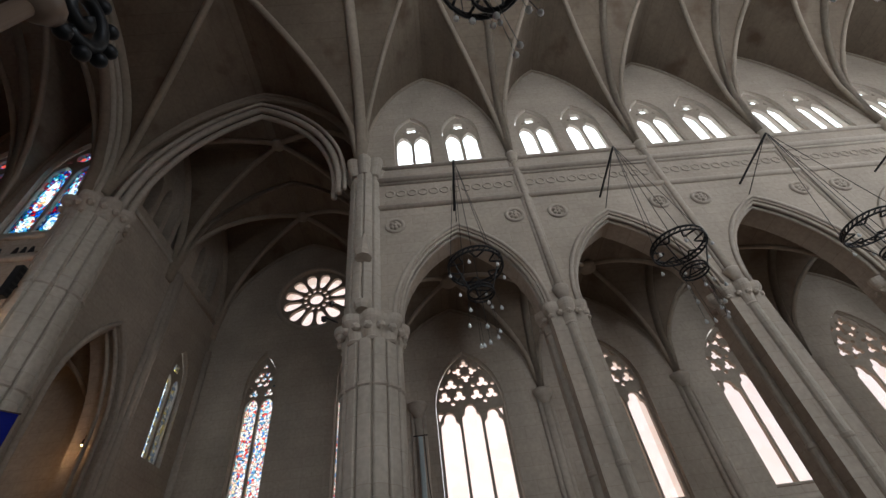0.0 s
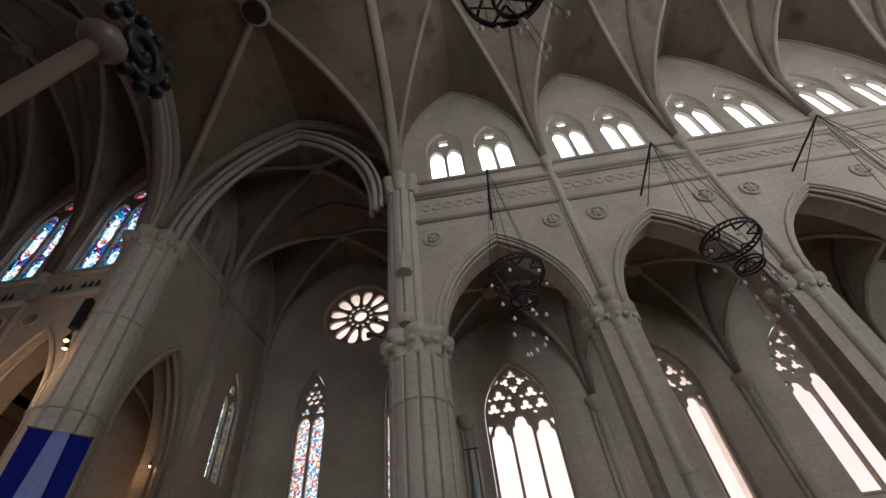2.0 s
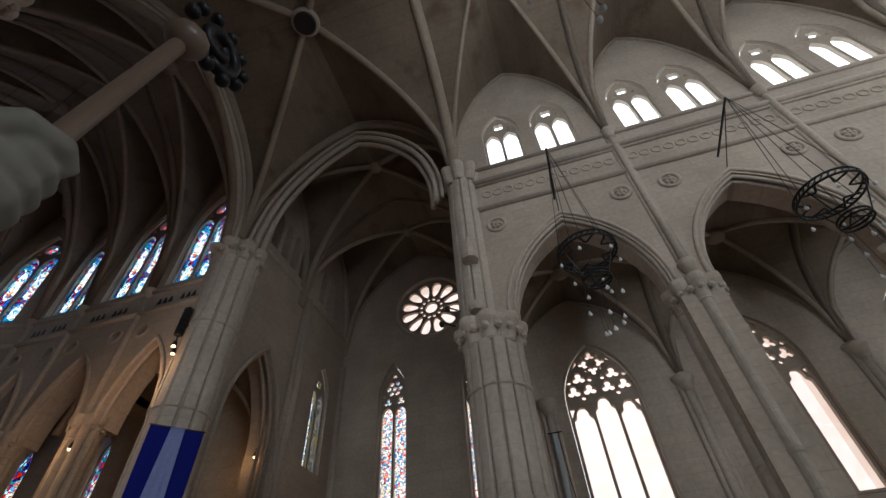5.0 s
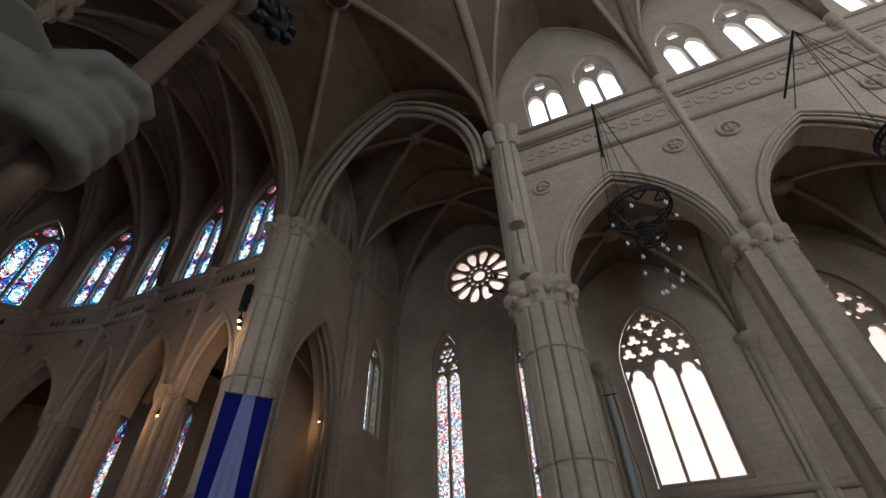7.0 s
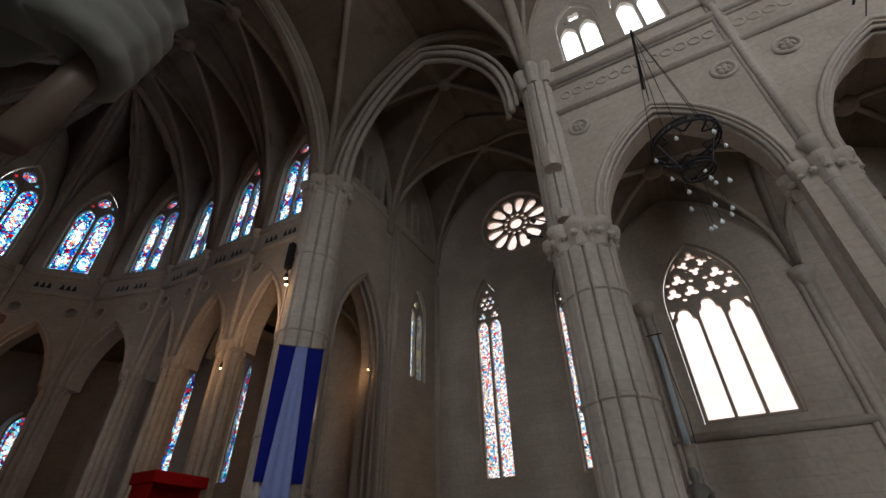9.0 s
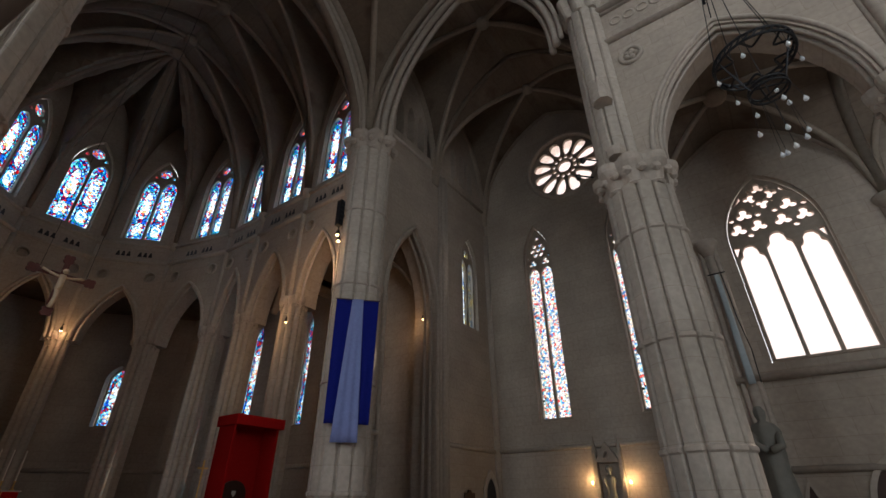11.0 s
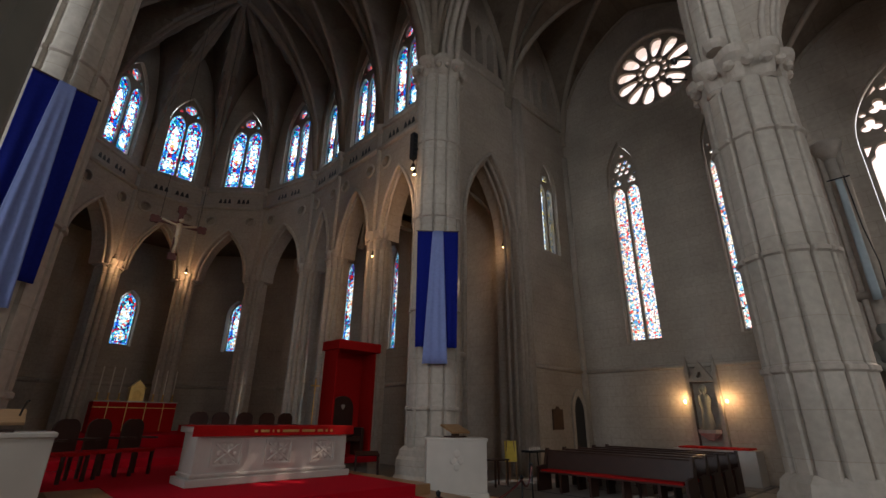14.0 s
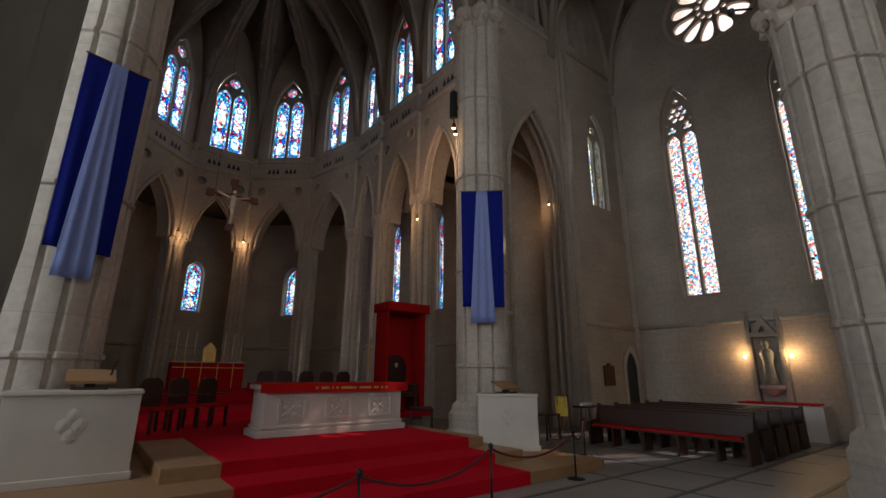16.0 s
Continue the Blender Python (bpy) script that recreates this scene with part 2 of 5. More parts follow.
def arch_pts(w, z0, zs, za, cu=0.0, n=9):
    """Outline of a pointed opening: width w, from z0, springing at zs, apex at za."""
    a, r = w / 2, za - zs
    e = max((r * r - a * a) / (2 * a), -a * 0.9)
    rho = a + e
    pts = [(cu - a, z0), (cu - a, zs)]
    t1 = math.acos(max(-1, min(1, e / rho)))
    for i in range(1, n):
        t = t1 * i / n
        pts.append((cu - (rho * math.cos(t) - e), zs + rho * math.sin(t)))
    pts.append((cu, za))
    right = [(2 * cu - u, v) for u, v in reversed(pts[:-1])]
    return pts + right


def ring_pts(cu, cv, r, n=20):
    return [(cu + r * math.cos(2 * math.pi * i / n), cv + r * math.sin(2 * math.pi * i / n)) for i in range(n)]


def foil_pts(cu, cv, r, lobes=3, turn=90, n=30):
    """A trefoil or quatrefoil outline of outer radius r."""
    off, lr = r * 0.52, r * 0.48
    pts = []
    for i in range(n):
        t = 2 * math.pi * i / n
        best = 0.05
        for k in range(lobes):
            d = t - radians(turn) - 2 * math.pi * k / lobes
            s = off * math.sin(d)
            if abs(s) < lr and math.cos(d) > -0.2:
                best = max(best, off * math.cos(d) + math.sqrt(lr * lr - s * s))
        pts.append((cu + best * math.cos(t), cv + best * math.sin(t)))
    return pts


def tube(bm, pts, r, n=6, closed=False):
    """A round moulding of radius r along the points."""
    pts = [Vector(p) for p in pts]
    k = len(pts)
    rings = []
    up = None
    for i, p in enumerate(pts):
        a = pts[(i - 1) % k] if closed or i else pts[0]
        b = pts[(i + 1) % k] if closed or i < k - 1 else pts[-1]
        d = (b - a).normalized()
        if up is None:
            up = d.orthogonal().normalized()
        up = (up - d * up.dot(d)).normalized()
        sd = d.cross(up)
        rings.append([bm.verts.new(p + (up * math.cos(2 * math.pi * j / n) + sd * math.sin(2 * math.pi * j / n)) * r) for j in range(n)])
    for i in range(k if closed else k - 1):
        A, Bq = rings[i], rings[(i + 1) % k]
        for j in range(n):
            bm.faces.new((A[j], A[(j + 1) % n], Bq[(j + 1) % n], Bq[j]))
    if not closed:
        bm.faces.new(rings[0])
        bm.faces.new(rings[-1])
    return bm


def lathe(bm, prof, n=16, cx=0.0, cy=0.0, shape=None):
    """A turned body: (radius, height) from the bottom up; shape(angle) scales the radius."""
    rings = []
    for r, z in prof:
        rings.append([bm.verts.new((cx + r * (shape(2 * math.pi * j / n) if shape else 1) * math.cos(2 * math.pi * j / n),
                                    cy + r * (shape(2 * math.pi * j / n) if shape else 1) * math.sin(2 * math.pi * j / n), z)) for j in range(n)])
    for A, C in zip(rings, rings[1:]):
        for j in range(n):
            bm.faces.new((A[j], A[(j + 1) % n], C[(j + 1) % n], C[j]))
    bm.faces.new(rings[0])
    bm.faces.new(rings[-1])
    return bm


def lobes(k, depth=0.16, turn=0.0):
    return lambda a: 1 - depth + depth * abs(math.cos(k * (a - turn) / 2)) * 1.6 - depth * 0.3


def profile(s, a=1.0, r=1.35):
    """Height, 0 to 1, of a pointed vault at s = 0 (crown) to 1 (springing)."""
    e = (r * r - a * a) / (2 * a)
    rho = a + e
    return math.sqrt(max(0.0, rho * rho - (min(1.0, abs(s)) * a + e) ** 2)) / r


# windows ------------------------------------------------------------------
WIN = [0]


def stained_light(c, cu, v0, v1, w, d, e):
    """One light: a border strip round a deep-coloured ground, and pale figures one above another in its middle."""
    k = (w - 0.13) / w
    inner = [(cu + (u - cu) * k, v0 + 0.07 + (v - v0) * (v1 - v0 - 0.17) / (v1 - v0)) for u, v in c]
    g = bmesh.new()
    a, b = [g.verts.new((u, d, v)) for u, v in c], [g.verts.new((u, d, v)) for u, v in inner]
    for i in range(len(c)):
        j = (i + 1) % len(c)
        g.faces.new((a[i], a[j], b[j], b[i]))
    part("border_glass", g, BORDER, e)
    h = v1 - v0
    figs = []
    for f0, f1 in ((0.06, 0.27), (0.34, 0.80)):
        hw, z0, z1 = w * 0.29, v0 + f0 * h, v0 + f1 * h
        zm, r = (z0 + z1) / 2, (z1 - z0) / 2
        figs.append([(cu + hw * math.cos(t) * (1 - 0.25 * math.sin(t)), zm + r * math.copysign(abs(math.sin(t)) ** 0.7, math.sin(t))) for t in (2 * math.pi * q / 16 for q in range(16))])
    part("ground_glass", plate(bmesh.new(), inner, figs, d, d + 0.004), BLUE, e)
    for f in figs:
        g = bmesh.new()
        g.faces.new([g.verts.new((u, d, v)) for u, v in f])
        part("figure_glass", g, FIGURE, e)


def window(m, w, z1s, z1a, cuts, gl, depth=0.14, frame_w=0.09, label="", mat=None, hood=True):
    """A traceried window; m puts the middle of its sill, u along the wall, depth outward."""
    WIN[0] += 1
    e = thing("window_%d" % WIN[0], m, label, "window", "", "structure")
    bm = bmesh.new()
    plate(bm, arch_pts(w, 0, z1s, z1a), cuts, 0.0, depth)
    part("tracery", bm, mat or TRACERY, e, "carved stone tracery")
    for c in cuts:
        g = bmesh.new()
        cu, cv = sum(p[0] for p in c) / len(c), sum(p[1] for p in c) / len(c)
        us_, vs_ = [p[0] for p in c], [p[1] for p in c]
        if gl == BLUE and max(vs_) - min(vs_) > 1.2:
            stained_light(c, (min(us_) + max(us_)) / 2, min(vs_), max(vs_), max(us_) - min(us_), depth * 0.6, e)
            continue
        vs = [g.verts.new((u + (u - cu) * 0.03, depth * 0.6, v + (v - cv) * 0.03)) for u, v in c]
        g.faces.new(vs)
        part("pane", g, gl, e)
    if hood:
        h = bmesh.new()
        o = arch_pts(w + 0.14, 0, z1s, z1a + 0.12)
        tube(h, [(u, -0.02, v) for u, v in o], 0.06)
        part("hood_mould", h, DRESSED, e)
    return e


def three_light(w, zs, za):
    """Three cusped lights, two circles of three trefoils and one of four in the head."""
    lw = (w - 0.16) / 3 - 0.055
    cuts = []
    for k in (-1, 0, 1):
        cu = k * (w - 0.10) / 3
        top = zs - 0.08 + (0.2 if k == 0 else 0.0)
        h = lw / 2
        cuts.append([(cu - h, 0.06), (cu + h, 0.06), (cu + h, top - 0.5), (cu + h * 0.93, top - 0.34), (cu + h * 0.62, top - 0.26), (cu + h * 0.55, top - 0.12), (cu + h * 0.3, top - 0.02),
                     (cu, top), (cu - h * 0.3, top - 0.02), (cu - h * 0.55, top - 0.12), (cu - h * 0.62, top - 0.26), (cu - h * 0.93, top - 0.34), (cu - h, top - 0.5)])
    rise = za - zs
    for cx, cz, n, a0, ro, rf in ((-0.243, 0.30, 3, 90, 0.130, 0.098), (0.243, 0.30, 3, 90, 0.130, 0.098), (0.0, 0.685, 4, 90, 0.118, 0.079)):
        z = zs + cz * rise
        for q in range(n):
            a = math.radians(a0 + 360 * q / n)
            cuts.append(foil_pts(cx * w + ro * w * math.cos(a), z + ro * w * math.sin(a), rf * w, 3, math.degrees(a), 24))
            a += math.pi / n
            rr = 0.175 if n == 3 else 0.150
            cuts.append(ring_pts(cx * w + rr * w * math.cos(a), z + rr * w * math.sin(a), (0.035 if n == 3 else 0.022) * w, 10))
    for s in (-1, 1):
        cuts.append([(s * w * 0.212, zs + 0.70 * rise), (s * w * 0.325, zs + 0.60 * rise), (s * w * 0.222, zs + 0.775 * rise)][::s])
        cuts.append([(s * w * 0.47, zs - 0.36), (s * w * 0.475, zs - 0.06), (s * w * 0.40, zs - 0.08)][::s])
    return cuts


def two_light(w, zs, za, foils=4):
    lw, rise = w / 2 - 0.11, za - zs
    cuts = [arch_pts(lw, 0.06, zs + 0.06 * rise, zs + 0.365 * rise, s * (w / 4 - 0.005), 5) for s in (-1, 1)]
    cuts.append(foil_pts(0, zs + rise * 0.64, w * 0.174, foils, 45))
    for s in (-1, 1):
        cuts.append(foil_pts(s * w * 0.247, zs + rise * 0.51, w * 0.065, 3, 90, 18))
    return cuts


# ---- large structure -----------------------------------------------------
def structure(name, bm, mat, label, cat, m=None, smooth=False):
    return tagged(part(name, bm, mat, None, "", m, smooth), label, cat, "", "structure")


SOUTH, EAST, NORTH, WEST = -90, 0, 90, 180
bm = bmesh.new()
box(bm, -8, XT + 5, YBACK - 1, 34, -0.4, 0.0)
floor = structure("floor", bm, FLOOR, "pale grey stone paving with dark inlaid lines", "floor")

# south arcade: u runs west (-y) from the crossing
BAYS = []
edges = (YW - 0.55,) + PIERS_Y + (YBACK,)
for a, b in zip(edges, edges[1:]):
    BAYS.append(((a + b) / 2, a - b))
m_s = pose(XR, 0, 0, 0, 0, SOUTH)
holes, clere = [], []
for c, w in BAYS:
    holes.append(arch_pts(w - 0.85, -0.2, 7.95, 10.85, -c, 10))
    for s in (-1, 1):
        u = -c - 0.14 + s * 0.85
        clere.append(u)
        holes.append(arch_pts(1.28, 14.0, 15.75, 16.9, u, 7))
bm = plate(bmesh.new(), [(-YW, -0.3), (-YBACK, -0.3), (-YBACK, 20.0), (-YW, 20.0)], holes, 0.0, 0.95)
structure("wall_south_arcade", bm, STONE, "cream limestone nave wall with pointed arcade and clerestory", "wall", m_s)
for u in clere:
    window(m_s @ pose(u, 0.1, 14.05), 1.22, 1.6, 2.75, two_light(1.22, 1.15, 2.75), WHITE,
           label="two-light clerestory window with pale bright glass")

# arch mouldings, string courses, frieze and roundels of the nave wall
bm = bmesh.new()
for c, w in BAYS:
    for d, r, o in ((-0.015, 0.055, 0.10), (0.1, 0.05, -0.03), (0.24, 0.05, -0.07)):
        tube(bm, [(u, d, v) for u, v in arch_pts(w - 0.85 + 2 * o, 7.95, 7.96, 10.85 + o * 1.2, -c, 10)[1:-1]], r)
structure("arch_moulding", bm, DRESSED, "rolled limestone mouldings round the nave arches", "moulding", m_s, True)
bm = bmesh.new()
for z, r in ((11.92, 0.09), (13.2, 0.11), (13.02, 0.05), (13.85, 0.08)):
    tube(bm, [(-YW, -0.02, z), (-YBACK, -0.02, z)], r, 8)
structure("string_course", bm, DRESSED, "limestone string courses along the nave wall", "moulding", m_s, True)
fz = thing("frieze", m_s, "carved limestone frieze of small linked rings", "frieze", "", "structure")
fring = finish(tube(bmesh.new(), [(x, -0.005, z) for x, z in ring_pts(0, 12.55, 0.13, 12)], 0.03, 5, True), "frieze_ring", DRESSED, True)
for i in range(64):
    ob = new("frieze_ring", fring)
    ob.parent = fz
    ob.matrix_basis = pose(-YW + 0.9 + i * 0.33, 0, 0)


def roundel(m):
    e = thing("roundel", m, "small carved limestone roundel with a leaf boss", "roundel", "carved roundels", "structure")
    bm = bmesh.new()
    tube(bm, [(x, -0.02, z) for x, z in ring_pts(0, 0, 0.24, 18)], 0.055, 6, True)
    part("ring", bm, DRESSED, e, smooth=True)
    bm = bmesh.new()
    for k in range(5):
        a = 2 * math.pi * k / 5
        bmesh.ops.create_icosphere(bm, subdivisions=1, radius=0.075, matrix=Matrix.Translation((0.1 * math.cos(a), -0.02, 0.1 * math.sin(a))))
    bmesh.ops.create_icosphere(bm, subdivisions=1, radius=0.07, matrix=Matrix.Translation((0, -0.04, 0)))
    part("boss", bm, DRESSED, e, smooth=True)
    return e


first = roundel(m_s @ pose(-0.5, 0, 11.13))
for u in (2.9, 4.15, 7.15, 8.4, 11.45, 12.7, 15.7):
    copy_thing(first, m_s @ pose(u, 0, 11.13))


def grooves(k, depth=0.13, turn=0.0):
    """Broad flat faces parted by narrow grooves."""
    return lambda a: 1 - depth * max(0.0, math.cos(k * (a - turn))) ** 9 + 0.03 * math.cos(4 * (a - turn))


def pier(x, y, r, zcap, label, bands=(2.2, 5.0), turn=0.0, group="piers", shape=None, n=64):
    shape = shape or lobes(8, 0.2, turn)
    e = thing("pier", pose(x, y, 0), label, "pier", group, "structure")
    bm = lathe(bmesh.new(), [(r * 1.4, 0.0), (r * 1.4, 0.35), (r * 1.3, 0.42), (r * 1.3, 0.75), (r * 1.22, 0.82), (r * 1.18, 0.95), (r * 1.02, 1.05)], 8, 0, 0, None)
    part("plinth", bm, PIERSTONE, e, m=pose(0, 0, 0, 0, 0, 22.5))
    bm = lathe(bmesh.new(), [(r, 1.0), (r, zcap - 0.5)], n, 0, 0, shape)
    part("shaft", bm, PIERSTONE, e, smooth=False)
    bm = bmesh.new()
    for z in bands:
        lathe(bm, [(r * 0.98, z - 0.07), (r * 1.06, z - 0.03), (r * 1.06, z + 0.03), (r * 0.98, z + 0.07)], n, 0, 0, shape)
    part("shaft_ring", bm, DRESSED, e)
    bm = lathe(bmesh.new(), [(r * 0.98, zcap - 0.55), (r * 1.05, zcap - 0.5), (r * 1.0, zcap - 0.46), (r * 1.1, zcap - 0.2), (r * 1.28, zcap - 0.06), (r * 1.3, zcap), (r * 1.3, zcap + 0.1)], 64, 0, 0, lobes(8, 0.14, turn))
    for k in range(16):
        a = 2 * math.pi * k / 16
        bmesh.ops.create_icosphere(bm, subdivisions=1, radius=r * 0.17, matrix=Matrix.Translation((r * 1.12 * math.cos(a), r * 1.12 * math.sin(a), zcap - 0.22)))
    part("capital", bm, DRESSED, e, "leaf-carved capital")
    return e


for y in PIERS_Y:
    pier(XR + 0.42, y, 0.5, 7.85, "clustered limestone nave pier with carved capital", (2.0, 4.3), 0.0, "nave piers")
for y in PIERS_Y:
    pier(XL - 0.55, y, 0.5, 7.85, "clustered limestone nave pier with carved capital", (2.0, 4.3), 0.0, "nave piers")

# wall shafts that carry the nave vault
bm = bmesh.new()
for y in PIERS_Y:
    for dx, dy, r in ((-0.05, 0, 0.095), (0.0, 0.11, 0.05), (0.0, -0.11, 0.05)):
        tube(bm, [(XR + dx, y + dy, 8.3), (XR + dx, y + dy, Z_SPRING)], r, 8)
    lathe(bm, [(0.1, 8.0), (0.2, 8.3), (0.2, 8.36)], 10, XR - 0.06, y)
    lathe(bm, [(0.11, Z_SPRING - 0.35), (0.13, Z_SPRING - 0.3), (0.2, Z_SPRING - 0.02), (0.21, Z_SPRING + 0.05)], 10, XR - 0.06, y)
structure("wall_shaft", bm, DRESSED, "slender limestone vault shafts with capitals", "shaft", None, True)

# south aisle
m_a = pose(XA, 0, 0, 0, 0, SOUTH)
holes, awin = [], []
for i, (c, w) in enumerate(BAYS):
    u = -c - 0.05
    awin.append(u)
    holes.append(arch_pts(2.1, 4.5, 7.75, 9.5, u, 9))
bm = plate(bmesh.new(), [(-YW + 0.9, -0.3), (-YBACK, -0.3), (-YBACK, 12.5), (-YW + 0.9, 12.5)], holes, 0.0, 0.9)
structure("wall_south_aisle", bm, STONE, "cream limestone aisle wall with tall traceried windows", "wall", m_a)
for u in awin:
    window(m_a @ pose(u, 0.15, 4.55), 2.04, 3.1, 4.9, three_light(2.04, 3.1, 4.9), CLEAR,
           label="tall three-light aisle window with foiled tracery and pale glass")
bm = bmesh.new()
tube(bm, [(-YW, -0.03, 4.2), (-YBACK, -0.03, 4.2)], 0.1, 8)
tube(bm, [(-YW, -0.03, 2.3), (-YBACK, -0.03, 2.3)], 0.07, 8)
for y in (YW - 1.1,) + PIERS_Y:
    for du, r in ((0, 0.13), (0.16, 0.07), (-0.16, 0.07)):
        tube(bm, [(-y + du, -0.02, 0), (-y + du, -0.02, 7.6)], r, 8)
    lathe(bm, [(0.13, 7.4), (0.3, 7.75), (0.3, 7.85)], 10, -y, -0.02)
structure("aisle_shaft", bm, DRESSED, "slender limestone aisle wall shafts and sill course", "shaft", m_a, True)


def vault(name, x0, x1, y0, y1, zs, zc, label, ribs=0.085, n=22, mat=None, transverse=True, wallribs=True, ridge=False, ribmat=None):
    """One quadripartite bay; the ceiling stays in one mesh, the ribs in another."""
    cx, cy, hx, hy = (x0 + x1) / 2, (y0 + y1) / 2, (x1 - x0) / 2, (y1 - y0) / 2
    bm = bmesh.new()
    rise = zc - zs

    def hz(s, t):
        return zs + rise * max(profile(s), profile(t))
    g = [[bm.verts.new((cx + hx * (2 * i / n - 1), cy + hy * (2 * j / n - 1), hz(2 * i / n - 1, 2 * j / n - 1))) for j in range(n + 1)] for i in range(n + 1)]
    for i in range(n):
        for j in range(n):
            q = (g[i][j], g[i + 1][j], g[i + 1][j + 1], g[i][j + 1])
            if (i < n // 2) == (j < n // 2):
                bm.faces.new((q[0], q[1], q[2]))
                bm.faces.new((q[0], q[2], q[3]))
            else:
                bm.faces.new((q[0], q[1], q[3]))
                bm.faces.new((q[1], q[2], q[3]))
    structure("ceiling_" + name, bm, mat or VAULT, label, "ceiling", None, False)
    bm = bmesh.new()
    S = [2 * i / 24 - 1 for i in range(25)]
    for sg in (1, -1):
        tube(bm, [(cx + hx * s, cy + sg * hy * s, zs + rise * profile(s) - 0.02) for s in S], ribs, 6)
    if transverse:
        for yy in (y0, y1):
            tube(bm, [(cx + hx * s, yy, zs + rise * profile(s) - 0.04) for s in S], ribs * 1.5, 8)
    if wallribs:
        for xx in (x0, x1):
            tube(bm, [(xx, cy + hy * s, zs + rise * profile(s) - 0.02) for s in S], ribs * 0.9, 6)
    if ridge:
        tube(bm, [(x0, cy, zc - 0.02), (x1, cy, zc - 0.02)], ribs * 0.8, 6)
        tube(bm, [(cx, y0, zc - 0.02), (cx, y1, zc - 0.02)], ribs * 0.8, 6)
    lathe(bm, [(0.05, zc - 0.3), (0.25, zc - 0.22), (0.3, zc - 0.05), (0.2, zc)], 12, cx, cy)
    structure("vault_rib", bm, ribmat or RIB, "moulded limestone vault ribs", "rib", None, True)


for i, (a, b) in enumerate(zip((YW,) + PIERS_Y + (YBACK,), PIERS_Y + (YBACK,))):
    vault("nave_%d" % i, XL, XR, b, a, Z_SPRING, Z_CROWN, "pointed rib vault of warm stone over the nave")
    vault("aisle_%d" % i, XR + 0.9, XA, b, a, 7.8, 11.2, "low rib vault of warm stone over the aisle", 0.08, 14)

# crossing
for x, y, sx in ((XR + 0.15, 1.15, 1), (XL - 1.5, 1.15, -1)):
    pier(x, y, 0.64, 7.75, "massive clustered crossing pier of pale limestone", (2.4, 4.1, 6.2), 0.13, "crossing piers", grooves(12, 0.13, 0.13), 144)
for x, y in ((8.5, 9.1), (-0.33, 9.1)):
    e = pier(x, y, 0.71, 12.6, "massive clustered crossing pier of pale limestone", (1.9, 4.4, 7.1, 9.6), 0.2, "crossing piers", grooves(12, 0.13, 0.2), 144)
# west crossing piers go on up as flat responds with shafts
for x, sx in ((XR + 0.15, 1), (XL - 1.5, -1)):
    bm = lathe(bmesh.new(), [(0.47, 7.8), (0.47, Z_SPRING - 0.5)], 120, x, 1.35, grooves(10, 0.16))
    lathe(bm, [(0.52, Z_SPRING - 0.6), (0.57, Z_SPRING - 0.5), (0.68, Z_SPRING - 0.1), (0.7, Z_SPRING + 0.1)], 48, x, 1.35, lobes(8, 0.14))
    structure("crossing_respond", bm, PIERSTONE, "clustered upper shafts of a crossing pier", "shaft")
    bm = bmesh.new()   # niche canopy on the pier above the arcade capital
    lathe(bm, [(0.16, 8.0), (0.2, 8.1), (0.2, 8.2)], 8, x - sx * 0.6, 1.3)
    lathe(bm, [(0.22, 9.6), (0.22, 9.75), (0.02, 10.5)], 8, x - sx * 0.6, 1.3)
    structure("niche_canopy", bm, DRESSED, "gabled stone niche canopy on the crossing pier", "canopy")

CX_CROWN = 19.6
vault("crossing", XL, XR, YW, YE, Z_SPRING, CX_CROWN, "high rib vault of warm stone over the crossing", 0.13, 26)
bm = tube(bmesh.new(), [(AX + 0.42 * math.cos(k * math.pi / 12), (YW + YE) / 2 + 0.42 * math.sin(k * math.pi / 12), CX_CROWN - 0.2) for k in range(24)], 0.1, 8, True)
structure("vault_ring", bm, DRESSED, "moulded stone ring at the crown of the crossing vault", "moulding", None, True)
bm = lathe(bmesh.new(), [(0.36, CX_CROWN - 0.42), (0.4, CX_CROWN - 0.36), (0.4, CX_CROWN - 0.1)], 24, AX, (YW + YE) / 2)
structure("vault_hatch", bm, BLACK, "dark round hatch in the crossing vault", "hatch")

# south transept
m_t = pose(XT, 0, 0, 0, 0, SOUTH)
RY, RZ = 5.05, 15.73
L1, L2 = 6.92, 3.18
holes = [ring_pts(-RY, RZ, 1.7, 36)] + [arch_pts(1.3, 4.4, 11.2, 12.95, -y, 8) for y in (L1, L2)]
bm = plate(bmesh.new(), [(-YE - 0.9, -0.3), (-YW, -0.3), (-YW, 20.5), (-YE - 0.9, 20.5)], holes, 0, 1.0)
structure("wall_transept_south", bm, STONE, "cream limestone transept end wall with rose and lancets", "wall", m_t)
for y in (L1, L2):
    cuts = [arch_pts(0.5, 0.06, 6.05, 6.45, k * 0.3, 6) for k in (-1, 1)]
    cuts += [foil_pts(k * 0.3, 6.68, 0.19, 3, 90, 24) for k in (-1, 1)]
    cuts += [ring_pts(0.26 * math.cos(k * math.pi / 3), 7.3 + 0.26 * math.sin(k * math.pi / 3), 0.115, 14) for k in range(6)] + [ring_pts(0, 7.3, 0.115, 14)]
    cuts += [ring_pts(k * 0.47, 6.95, 0.06, 10) for k in (-1, 1)] + [foil_pts(0, 7.9, 0.13, 3, 90, 18)]
    window(m_t @ pose(-y, 0.2, 4.45), 1.24, 6.75, 8.4, cuts, PINK, 0.14, label="tall two-light lancet window with rose and blue stained glass")
WIN[0] += 1
rose = thing("window_%d" % WIN[0], m_t @ pose(-RY, 0.15, RZ), "rose window with twelve stone petals and pale glass", "rose window", "", "structure")
